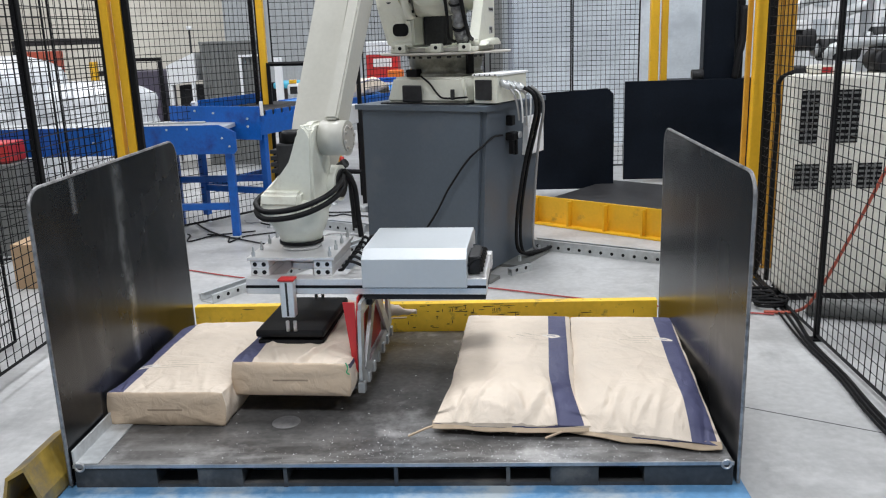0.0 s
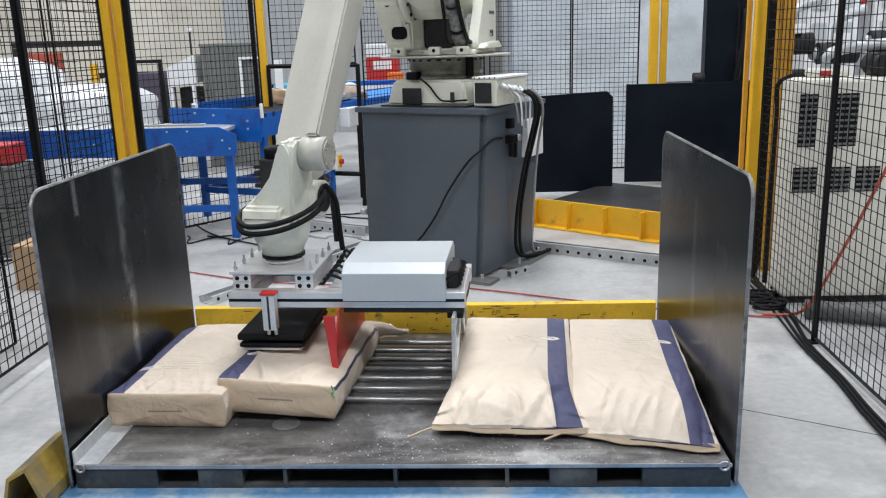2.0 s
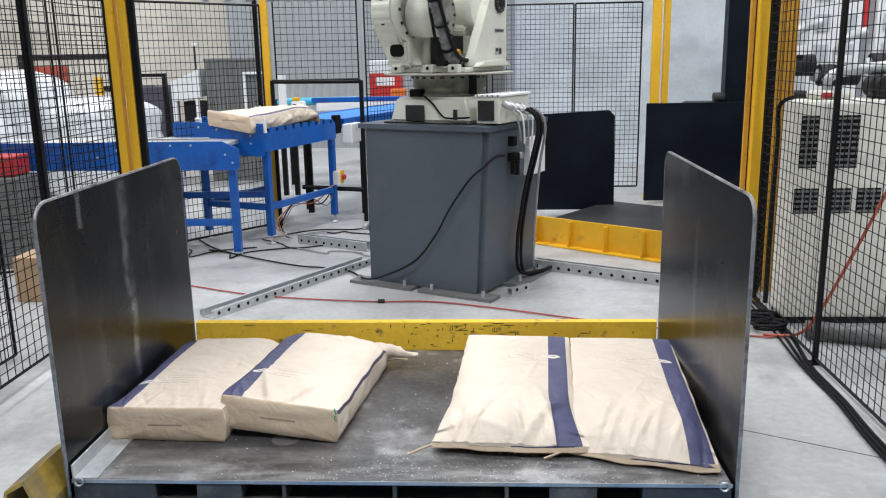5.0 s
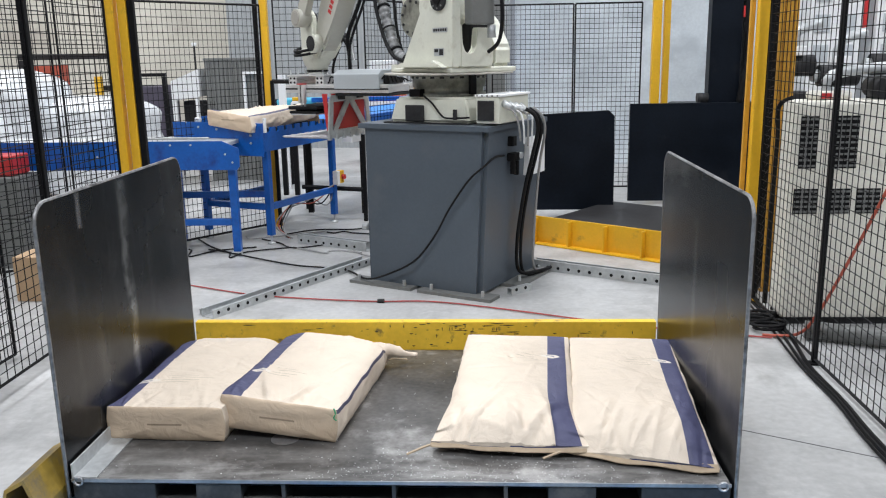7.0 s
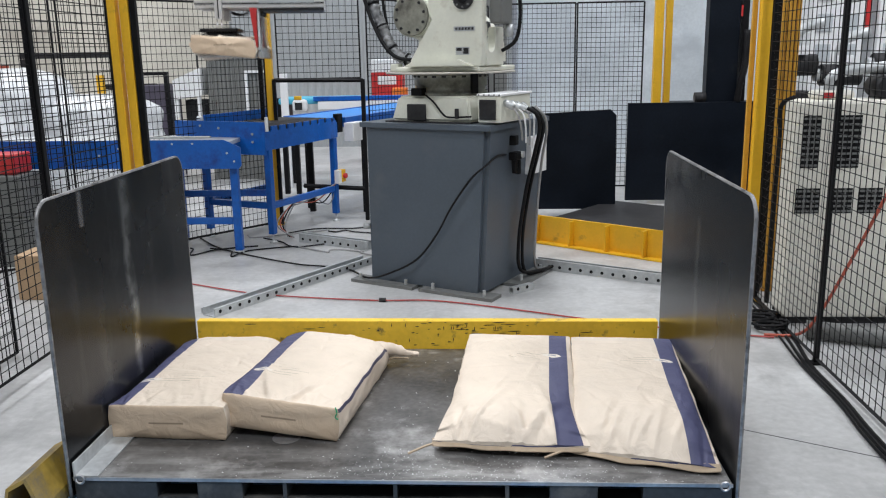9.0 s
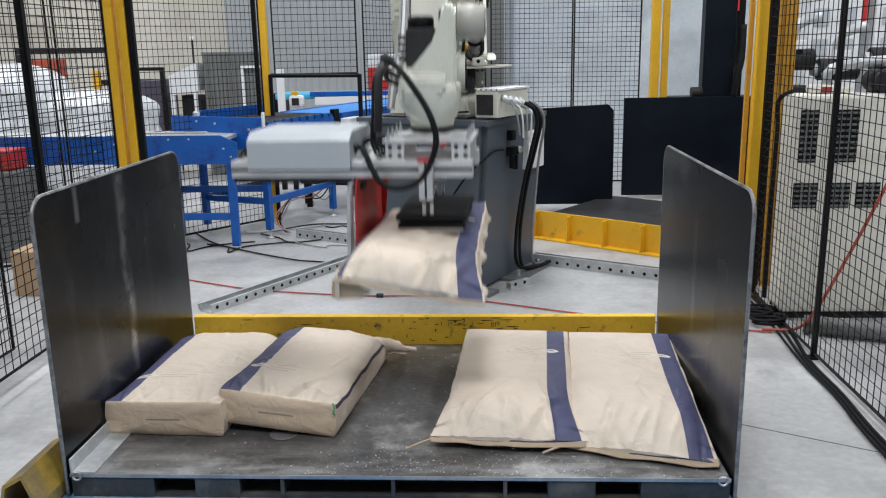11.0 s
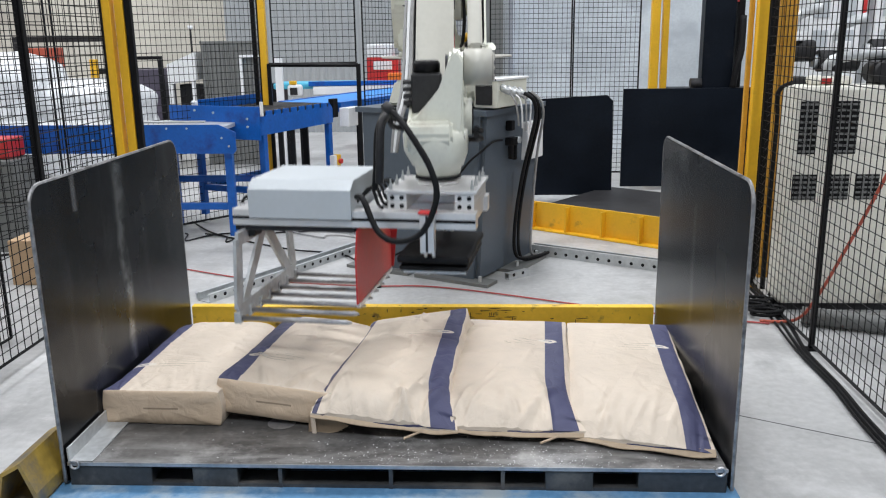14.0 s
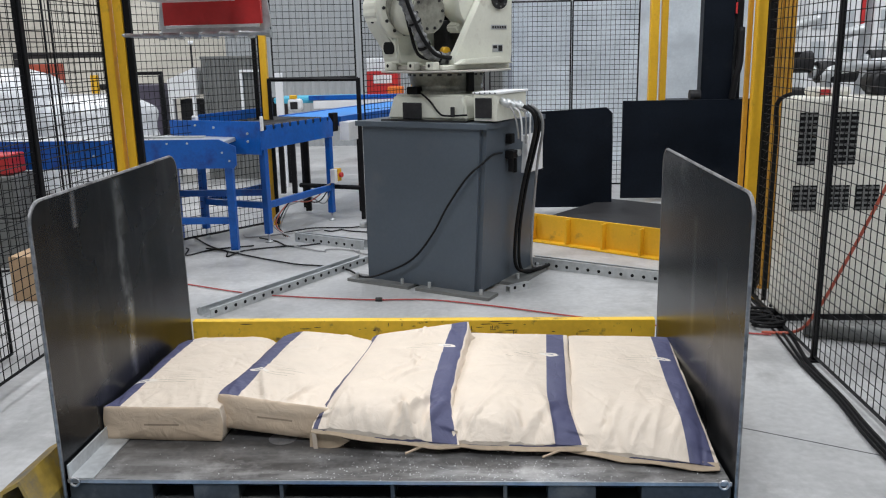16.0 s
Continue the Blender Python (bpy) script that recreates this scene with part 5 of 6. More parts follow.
# ---- left background: wrapped stacks, machines ----
def wrapped_stack(x, y, w, d, h, seed, label):
    t = thing("wrapped_pallet_load", label, "pallet load", pose(x, y, 0), group="wrapped loads")
    bm = bmesh.new()
    rows = []
    K, NV = 40, 18
    for j in range(NV + 1):
        f = j / NV
        shrink = 1.0 if f < 0.8 else math.sqrt(max(0.02, 1 - ((f - 0.8) / 0.2) ** 2 * 0.8))
        ring = []
        for k in range(K):
            a = 2 * math.pi * k / K
            c, s_ = math.cos(a), math.sin(a)
            rx = w / 2 * math.copysign(abs(c) ** 0.4, c) * shrink
            ry = d / 2 * math.copysign(abs(s_) ** 0.4, s_) * shrink
            n = noise.noise(Vector((rx * 4 + seed, ry * 4, f * 7))) * 0.06
            ring.append(bm.verts.new((rx * (1 + n), ry * (1 + n), 0.14 + (h - 0.14) * f + n * 0.3)))
        rows.append(ring)
    for A, B in zip(rows, rows[1:]):
        for k in range(K):
            bm.faces.new((A[k], A[(k + 1) % K], B[(k + 1) % K], B[k])).smooth = True
    bm.faces.new(rows[-1])
    bm.faces.new(rows[0][::-1])
    part("film_wrap", bm, M_film, t)
    for k in range(3):
        bp("pallet_runner", M_card, t, (-w / 2, -d / 2 + k * (d - 0.1) / 2, 0.0, w / 2, -d / 2 + k * (d - 0.1) / 2 + 0.1, 0.138))
    return t


wrapped_stack(-4.6, 5.9, 1.2, 1.2, 1.36, 1, "white film-wrapped pallet load of bags, stacked high")
wrapped_stack(-3.75, 6.2, 1.1, 1.1, 1.08, 5, "white film-wrapped pallet load of bags, rounded top")
wrapped_stack(-5.6, 5.4, 1.2, 1.2, 1.15, 9, "white film-wrapped pallet load of bags")
bn = thing("red_crate", "red plastic crate on dark crates behind the fence", "crate", pose(-3.12, 3.40, 0))
bp("top_crate", M_red, bn, (-0.25, -0.12, 0.66, 0.1, 0.12, 0.80), bevel=0.01)
bp("dark_crate", M_grey_unit, bn, (-0.3, -0.15, 0.36, 0.15, 0.15, 0.655), bevel=0.01)
bp("dark_crate", M_grey_unit, bn, (-0.3, -0.15, 0.0, 0.15, 0.15, 0.355), bevel=0.01)
for x, y, z in ((-2.5, 2.55, 0.28),):
    q = solid("cardboard_box", M_card, "brown cardboard box on the floor behind the fence", "box", (x - 0.10, y - 0.12, 0.0, x + 0.10, y + 0.12, z), bevel=0.005)
rc = thing("red_lift_carriage", "red lifting carriage of a packing machine", "carriage", pose(-4.88, 7.5, 1.15))
bp("carriage_box", M_hose, rc, (-0.24, -0.1, -0.02, 0.2, 0.1, 0.24), bevel=0.01)
bp("carriage_column", M_dark, rc, (-0.06, -0.04, -1.15, 0.04, 0.04, -0.2505), bevel=0.006)
bp("carriage_arm", M_hose, rc, (-0.05, -0.05, -0.25, 0.12, 0.05, -0.021), bevel=0.01)
pm = thing("packing_machine", "dark packing machine frame with yellow fittings", "machine", pose(-4.6, 7.7, 0))
bp("upright", M_dark, pm, (-0.75, 0.0, 0.0, -0.68, 0.07, 1.45), bevel=0.005)
bp("upright", M_dark, pm, (0.55, 0.0, 0.0, 0.62, 0.07, 1.45), bevel=0.005)
bp("head_beam", M_dark, pm, (-0.75, 0.0, 1.452, 0.62, 0.07, 1.52), bevel=0.005)
bp("table", M_grey_unit, pm, (-0.6, -0.2, 0.6, 0.5, 0.5, 1.0), bevel=0.02)
bp("yellow_fitting", M_yellow, pm, (0.22, -0.12, 1.001, 0.30, -0.04, 1.25), bevel=0.01)
bp("arm", M_dark, pm, (0.28, -0.02, 1.08, 0.9, 0.06, 1.14), bevel=0.01)
tp("beacon", M_red, pm, [(0.58, 0.03, 1.52), (0.58, 0.03, 1.60)], 0.05, 12)
dm = thing("dark_packing_unit", "dark violet-grey machine cabinet with black frame", "machine cabinet", pose(-3.85, 7.5, 0))
bp("cabinet", M_violet, dm, (0.02, 0.0, 0.0, 0.34, 0.5, 1.13), bevel=0.01)
bp("frame_post", M_black, dm, (0.35, -0.05, 0.0, 0.39, 0.0, 1.24), bevel=0.004)
bp("frame_head", M_black, dm, (0.0, -0.05, 1.241, 0.39, 0.0, 1.28), bevel=0.004)
wm = thing("white_machine_hood", "white sheet metal machine hood with open front", "machine", pose(-3.42, 7.5, 0))
bm = bmesh.new()
add_prism(bm, [(0.0, 1.18), (0.34, 1.32), (0.34, 1.0), (0.0, 0.95)], 1, 0.0, 0.5)
part("hood", bm, M_white, wm)
bp("post", M_white, wm, (0.0, 0.0, 0.0, 0.05, 0.05, 0.949), bevel=0.004)
bp("post", M_white, wm, (0.28, 0.0, 0.0, 0.32, 0.04, 0.998), bevel=0.004)
bp("inside", M_dark, wm, (0.06, 0.2, 0.3, 0.27, 0.45, 0.94), bevel=0.01)
bp("black_unit", M_black, wm, (0.36, 0.0, 0.75, 0.52, 0.2, 0.95), bevel=0.01)
tp("aerial", M_dark, wm, [(0.3, 0.05, 1.32), (0.3, 0.05, 1.58)], 0.012, 6)
tp("lamp_head", M_white, wm, [(0.3, 0.05, 1.58), (0.3, 0.05, 1.62)], 0.03, 10)
tank = thing("grey_ribbed_unit", "grey ribbed sheet metal unit", "machine cabinet", pose(-3.0, 7.5, 0))
bp("body", M_grey_unit, tank, (0.0, 0.0005, 0.0, 0.63, 0.5, 1.41))
bm = bmesh.new()
add_prism(bm, [(0.0, 0.0), (0.010, -0.012), (0.03, -0.012), (0.040, 0.0)], 2, 0.0, 1.41)
fin_mesh = mesh_of(bm, "fin")
fin_mesh.materials.append(M_grey_unit)
for k in range(14):
    fin = new("fin", fin_mesh)
    fin.parent = tank
    fin.matrix_basis = pose(0.045 * k, 0, 0)
bp("lid", M_grey_unit, tank, (-0.01, -0.015, 1.411, 0.64, 0.52, 1.44), bevel=0.006)
bp("white_frame", M_white, tank, (0.46, -0.06, 0.6, 0.49, -0.02, 1.25), bevel=0.003)
bp("white_frame_head", M_white, tank, (0.46, -0.06, 1.251, 0.72, -0.02, 1.28), bevel=0.003)
bp("dark_unit", M_black, tank, (0.70, -0.05, 0.5, 0.95, 0.2, 0.95), bevel=0.01)
rm = thing("red_white_machine", "red machine body with a white panel", "machine", pose(-1.27, 9.0, 0))
bp("red_body", M_red, rm, (0.0, 0.0, 0.3, 0.42, 0.4, 1.2), bevel=0.01)
bp("white_top", M_white, rm, (0.0, 0.0, 1.201, 0.34, 0.4, 1.37), bevel=0.01)
bp("white_window", M_white, rm, (0.09, -0.012, 1.04, 0.34, -0.001, 1.15), bevel=0.004)
bp("orange_unit", M_orange, rm, (0.30, -0.2, 0.3, 0.5, -0.02, 1.0), bevel=0.01)
ys = solid("yellow_bollard", M_yellow, "yellow bollard behind the robot", "bollard", (-0.30, 4.6, 0.0, -0.235, 4.66, 1.33), bevel=0.004)
for x in (-1.62,):
    t = solid("white_door_edge", M_white, "tall narrow edge of an open machine door", "door", (x - 0.35, 6.8, 0.0, x - 0.27, 6.84, 1.25), bevel=0.004)

# ---- bags ----
def bag_material():
    m = mat("kraft_paper", (0.705, 0.607, 0.50), 0.58, 0, 0.05, 7, 0.08, 22)
    nt = m.node_tree
    N, L = nt.nodes, nt.links
    b = N["Principled BSDF"]
    src = b.inputs["Base Color"].links[0].from_socket
    uv = N.new("ShaderNodeUVMap")
    sep = N.new("ShaderNodeSeparateXYZ")
    L.new(uv.outputs["UV"], sep.inputs[0])

    def math_node(op, a, c):
        n = N.new("ShaderNodeMath")
        n.operation = op
        for k, v in enumerate((a, c)):
            if isinstance(v, (int, float)):
                n.inputs[k].default_value = v
            else:
                L.new(v, n.inputs[k])
        return n.outputs[0]

    def band(s, lo, hi):
        return math_node("MULTIPLY", math_node("GREATER_THAN", s, lo), math_node("LESS_THAN", s, hi))

    def paint(src, mask, colour):
        x = N.new("ShaderNodeMix")
        x.data_type = "RGBA"
        L.new(mask, x.inputs["Factor"])
        L.new(src, x.inputs["A"])
        x.inputs["B"].default_value = (*colour, 1)
        return x.outputs["Result"]

    # creases of the paper
    tc = N.new("ShaderNodeTexCoord")
    cr = N.new("ShaderNodeTexNoise")
    cr.inputs["Scale"].default_value, cr.inputs["Detail"].default_value, cr.inputs["Distortion"].default_value = 6.0, 2, 0.4
    L.new(tc.outputs["Object"], cr.inputs["Vector"])
    rid = math_node("ABSOLUTE", math_node("SUBTRACT", cr.outputs["Fac"], 0.5), 0)
    b2 = N.new("ShaderNodeBump")
    b2.inputs["Strength"].default_value, b2.inputs["Distance"].default_value = 0.4, 0.04
    L.new(rid, b2.inputs["Height"])
    old = b.inputs["Normal"].links[0].from_node
    L.new(b2.outputs["Normal"], old.inputs["Normal"])
    fine = N.new("ShaderNodeTexNoise")
    fine.inputs["Scale"].default_value, fine.inputs["Detail"].default_value, fine.inputs["Distortion"].default_value = 17.0, 3, 0.8
    L.new(tc.outputs["Object"], fine.inputs["Vector"])
    b3 = N.new("ShaderNodeBump")
    b3.inputs["Strength"].default_value, b3.inputs["Distance"].default_value = 0.30, 0.02
    L.new(math_node("ABSOLUTE", math_node("SUBTRACT", fine.outputs["Fac"], 0.5), 0), b3.inputs["Height"])
    L.new(b3.outputs["Normal"], b2.inputs["Normal"])
    u, v = sep.outputs["X"], sep.outputs["Y"]
    src = paint(src, band(v, -3.0, -1.02), (0.67, 0.52, 0.375))              # tan block end, darkened for the shade on its upright face
    src = paint(src, math_node("MULTIPLY", band(u, 0.56, 0.875), band(v, -1.02, 3.0)), (0.075, 0.078, 0.155))            # navy stripe along the length
    src = paint(src, math_node("MULTIPLY", band(u, -1.035, -0.965), band(v, -1.02, 3.0)), (0.075, 0.072, 0.13))            # thin dark line on the gusset edge
    for lo, hi, a, c in ((0.00, 0.42, -0.42, -0.41), (-0.15, 0.34, -0.36, -0.352), (0.05, 0.40, -0.31, -0.303), (0.10, 0.52, -0.47, -0.46)):
        src = paint(src, math_node("MULTIPLY", band(u, lo, hi), band(v, a, c)), (0.47, 0.41, 0.32))
    # pale oval mark on the stripe
    du = math_node("DIVIDE", math_node("SUBTRACT", u, 0.60), 0.17)
    dv = math_node("DIVIDE", math_node("SUBTRACT", v, -0.42), 0.036)
    r2 = math_node("ADD", math_node("MULTIPLY", du, du), math_node("MULTIPLY", dv, dv))
    src = paint(src, math_node("MULTIPLY", math_node("LESS_THAN", r2, 1.0), band(u, 0.45, 0.85)), (0.74, 0.68, 0.60))
    src = paint(src, math_node("MULTIPLY", band(u, 0.54, 0.68), band(v, -0.428, -0.412)), (0.25, 0.25, 0.30))
    # line of unreadable print on the block end and beads of print along the gusset
    dash = math_node("GREATER_THAN", math_node("FRACT", math_node("MULTIPLY", v, 26.0), 0.0), 0.35)
    src = paint(src, math_node("MULTIPLY", band(u, -0.3, 0.3), band(v, -1.535, -1.49)), (0.36, 0.27, 0.19))
    src = paint(src, math_node("MULTIPLY", math_node("MULTIPLY", band(u, 1.22, 1.34), band(v, -0.4, 0.1)), dash), (0.33, 0.28, 0.23))
    L.new(src, b.inputs["Base Color"])
    return m


M_bag = bag_material()


def bag_thing(name_label, m, w=0.42, l=0.80, h=0.125, seed=1, mirror=False, flare=0.2, shift=0.0, line=0.05, taper=0.2, wrinkle=1.0, twist=0.0, skew=0.0, lift=0.012, tail=1.0):
    """Filled paper bag: a block end and a sewn end. Local x across, y along, z up from its underside."""
    t = thing("paper_bag", name_label, "bag", m, group="bags on the deck")
    NV, NT, NS = 96, 80, 8
    rng = random.Random(seed * 17)
    # buckles of the paper: side, place across, slant, half width, length, height
    front = -1 if taper > 0.6 else 1          # the end that is worked most
    folds = [(rng.choice((front, front, front, -front)), rng.uniform(-0.48, 0.48) * w, rng.uniform(-0.7, 0.7), rng.uniform(0.007, 0.017), rng.uniform(0.08, 0.34), rng.choice((1, 1, -1)) * rng.uniform(0.004, 0.012)) for k in range(15)]
    dents = [(rng.uniform(-0.4, 0.4) * w, rng.uniform(-0.45, 0.45) * l, rng.uniform(0, math.pi), rng.uniform(0.008, 0.016), rng.uniform(0.05, 0.16), rng.choice((-1, 1)) * rng.uniform(0.003, 0.006)) for k in range(14)]
    bm = bmesh.new()
    uvl = bm.loops.layers.uv.new("UVMap")
    uvs = {}
    rows = []

    def sharp(x, y, k):
        """Folded paper: crests with sharp lines between soft fields."""
        return 0.5 - abs(noise.noise(Vector((x, y, seed * 3.7 + k))))

    def creases(x, y):
        z = 0.0
        for side, c, slant, wd, ln, amp in folds:
            d = l / 2 - side * y
            if d < ln:
                z += amp * (1.0 if side == front else 0.35) * max(0.0, 1 - abs(x - c - slant * d) / (wd + 0.07 * d)) * (1 - d / ln) ** 0.7 * min(1.0, 0.35 + d / 0.03)
        for c, cy, ang, wd, ln, amp in dents:
            p = (x - c) * math.cos(ang) + (y - cy) * math.sin(ang)
            q = -(x - c) * math.sin(ang) + (y - cy) * math.cos(ang)
            if abs(p) < ln and abs(q) < wd:
                z += amp * (1 - abs(q) / wd) * (1 - (p / ln) ** 2)
        return z

    for j in range(NV + 1):
        v = -1 + 2 * (j / NV)                     # -1 block end, +1 sewn end
        e = max(0.0, (v - taper) / (1 - taper))
        zb = lift * e ** 2
        ztop = zb + h * (1 - 0.80 * e ** 4.5)
        ww = w / 2 * (1.0 + flare * max(0.0, (v - 0.3) / 0.7) ** 2.0)
        P = 12 * (1 - e) ** 2 + 2.6
        body = min(1.0, (v + 1) / 0.35)
        D = 0.03 + 0.10 * body + 0.40 * e
        ring = []
        path = []
        for k in range(NT):                       # top face
            q = 1 - 2 * k / NT
            q = math.copysign(1 - (1 - abs(q)) ** 1.25, q)
            path.append((q, 1 - D * abs(q) ** P, 1.0, q))
        for k in range(NS):                       # one gusset side
            f = k / NS
            path.append((-1 - 0.035 * math.sin(math.pi * f) * (1 - e), (1 - D) * (1 - f), 1 - f, -1 - 0.6 * f))
        for k in range(NT):                       # underside
            path.append((-1 + 2 * k / NT, 0.0, 0.0, -1.7 if k < NT / 2 else 1.7))
        for k in range(NS):                       # other gusset side
            f = 1 - k / NS
            path.append((1 + 0.035 * math.sin(math.pi * f) * (1 - e), (1 - D) * (1 - f), 1 - f, 1 + 0.6 * f))
        rim = min(1.0, (v + 1) / 0.06)
        for q, zr, top, u in path:
            x, y, z = ww * q, v * l / 2, zb + (ztop - zb) * zr
            soft = noise.noise(Vector((x * 3.5 + seed * 7, y * 3, z * 5))) * 0.012 + noise.noise(Vector((x * 13 + seed, y * 10, z * 9))) * 0.003
            if top > 0:
                z += (soft + creases(x, y) * wrinkle * (1 - 0.7 * min(1, abs(q)) ** 8)) * top * (0.25 + 0.75 * rim) + 0.014 * top * (1 - min(1.0, q * q)) * (1 - v * v)
            side = 1 - abs(2 * top - 1) if abs(u) < 1.65 else 0.0
            buckle = (sharp(y * 9, z * 14, 9) - 0.3) * 0.022 * wrinkle
            edge = noise.noise(Vector((y * 7, seed * 2.3, math.copysign(4, q)))) * 0.006
            x += math.copysign(soft * 0.3 + edge + buckle * (0.2 + side), q) * (abs(q) > 0.97) * (0.2 + 0.8 * rim)
            near = max(0.0, v) ** 2
            y += noise.noise(Vector((x * 5, seed, z * 9))) * 0.007 - (0.016 * min(1, abs(q)) ** 3 if v > 0.9 else 0)
            x = -x if mirror else x
            y += skew * x * near
            z = max(0.0015, z) + twist * x * v
            ve = bm.verts.new((x, y, z))
            uvs[ve] = (u - (shift * (1 + u) + line * (1 - u)) / 2, v)
            ring.append(ve)
        rows.append(ring)
    K = len(rows[0])
    for A, B in zip(rows, rows[1:]):
        for k in range(K):
            f = bm.faces.new((A[k], A[(k + 1) % K], B[(k + 1) % K], B[k]))
            f.smooth = True
    # crisp folded edges along both gussets
    for A, B in zip(rows, rows[1:]):
        for k in (0, NT):
            bm.edges.get((A[k], B[k])).smooth = False
    # block end, folded flat behind a crisp rim
    c0 = sum((q.co for q in rows[0]), Vector()) / K
    ztop = max(q.co.z for q in rows[0])
    last = rows[0]
    for k in range(K):
        bm.edges.get((rows[0][k], rows[0][(k + 1) % K])).smooth = False
    for shrink, out in ((0.985, 0.002), (0.9, 0.006), (0.7, 0.010), (0.45, 0.012), (0.2, 0.012)):
        ring = []
        for q in rows[0]:
            co = c0 + (q.co - c0) * shrink
            co.y -= out + (sharp(co.x * 9, co.z * 16, 3) - 0.3) * 0.012 * wrinkle * (1 - shrink) ** 0.5
            ve = bm.verts.new(co)
            uvs[ve] = ((-1 if mirror else 1) * co.x / (w / 2), -1.06 - 0.9 * (1 - co.z / ztop))
            ring.append(ve)
        for k in range(K):
            bm.faces.new((last[k], last[(k + 1) % K], ring[(k + 1) % K], ring[k])).smooth = True
        last = ring
    bm.faces.new(last)
    bm.faces.new(rows[-1][::-1])
    for f in bm.faces:
        for lp in f.loops:
            lp[uvl].uv = uvs[lp.vert]
    bmesh.ops.recalc_face_normals(bm, faces=bm.faces[:])
    part("body", bm, M_bag, t)
    # sewn seam flap, drooping from the closed end
    bm = bmesh.new()
    n = 28
    half = w * (1.0 + flare) / 2

    def seam(x):
        wav = noise.noise(Vector((x * 9, seed, 0)))
        return Vector((x, l / 2 + 0.002 + skew * x - 0.016 * min(1, abs(x) / half) ** 3, lift + 0.11 * h + twist * x)), wav

    lo = []
    for k in range(n + 1):
        c, wav = seam(half * (2 * k / n - 1) * 1.01)
        hang = 0.012 + 0.008 * wav
        floor_z = 0.004 + twist * c.x
        q = Vector((c.x, c.y + 0.005 + 0.005 * wav, max(floor_z, c.z - hang)))
        lo.append((bm.verts.new(c + Vector((0, -0.012, 0.006))), bm.verts.new(q), bm.verts.new(c + Vector((0, -0.012, 0.001))), bm.verts.new(q - Vector((0, 0, 0.003)))))
    for a, b in zip(lo, lo[1:]):
        for f in ((a[0], b[0], b[1], a[1]), (a[2], a[3], b[3], b[2]), (a[1], b[1], b[3], a[3]), (a[0], a[2], b[2], b[0])):
            bm.faces.new(f)
    for a in (lo[0], lo[-1]):
        bm.faces.new((a[0], a[1], a[3], a[2]))
    part("seam_flap", bm, M_kraft_edge, t, "folded sewn seam flap")
    c, wav = seam(half)
    if tail:
        tp("seam_tape_tail", M_kraft_edge, t, [c + Vector(o) for o in ((0, 0.012, -0.004), (0.022, 0.03, 0.004 - 0.4 * lift), (0.075 * tail, 0.062, -0.8 * lift))], 0.0042, 5)
    return t


M_bag_plain = mat("unprinted_kraft_paper", (0.66, 0.555, 0.45), 0.6, 0, 0.08, 9, 0.12, 30)
M_kraft_edge = mat("kraft_seam", (0.50, 0.39, 0.275), 0.75, 0, 0.12, 14, 0.1, 50)
DZ = 0.131
bag1 = bag_thing("full kraft paper bag with navy stripe beside the side plate", pose(-0.822, 0.675, DZ, 0, 0, -2.2), 0.415, 0.79, 0.127, seed=1, mirror=True, shift=0.26, taper=0.72, wrinkle=0.7, flare=0.05, line=-0.5)
bag2 = bag_thing("full kraft paper bag with navy stripe leaning on its neighbour", pose(-0.44, 0.68, DZ, 0, 8, 0), 0.42, 0.76, 0.128, seed=2, mirror=True, shift=0.125, line=-0.03, taper=0.72, wrinkle=1.0, flare=0.02)
bag3 = bag_thing("kraft paper bag carried by the gripper and laid in the gap", pose(-0.05, 0.7, DZ, 0, 0, 180), 0.41, 0.84, 0.125, seed=3, mirror=True, flare=0.22, wrinkle=2.8, twist=0.13, shift=0.10, line=0.05, taper=0.4, lift=0.02, tail=0)
bag4 = bag_thing("full kraft paper bag with navy stripe and sewn end in front", pose(0.395, 0.615, DZ, 0, 0, 176), 0.43, 0.88, 0.122, seed=4, mirror=True, flare=0.22, wrinkle=1.4, line=-0.06, shift=0.05, taper=0.3, lift=0.022)
bm = bmesh.new()
lo = [bm.verts.new(q) for q in ((0.262, 0.396, 0.052), (0.268, 0.400, -0.012), (0.235, 0.404, -0.016), (0.165, 0.402, -0.008), (0.12, 0.406, 0.018), (0.19, 0.398, 0.042))]
bm.faces.new(lo)
bmesh.ops.solidify(bm, geom=bm.faces[:], thickness=0.008)
part("folded_corner", bm, M_kraft_edge, bag3, "brown folded paper corner at the sewn end")
bp("folded_corner", M_bag_plain, bag3, (0.236, 0.4055, -0.017, 0.252, 0.411, 0.05), bevel=0.002)
tp("green_tag", M_green, bag2, [(0.202, -0.385, 0.13), (0.210, -0.39, 0.113), (0.205, -0.392, 0.097), (0.214, -0.388, 0.088)], 0.0024, 6, smooth=3)
bm = bmesh.new()
add_tube(bm, smooth_path([(0.13, 0.30, 0.062), (0.19, 0.345, 0.068), (0.25, 0.37, 0.066), (0.30, 0.374, 0.060), (0.345, 0.372, 0.058)], 4), [0.042, 0.041, 0.040, 0.039, 0.037, 0.034, 0.031, 0.028, 0.025, 0.022, 0.018, 0.014, 0.011, 0.009, 0.009, 0.009, 0.008], 14)
for q in bm.verts:
    q.co.z += noise.noise(q.co * 24) * 0.012 + (0.5 - abs(noise.noise(q.co * 40))) * 0.012
    q.co.y += noise.noise(q.co * 19 + Vector((5, 0, 0))) * 0.012
part("folded_corner", bm, M_bag_plain, bag2, "crumpled folded corner of the sewn end")
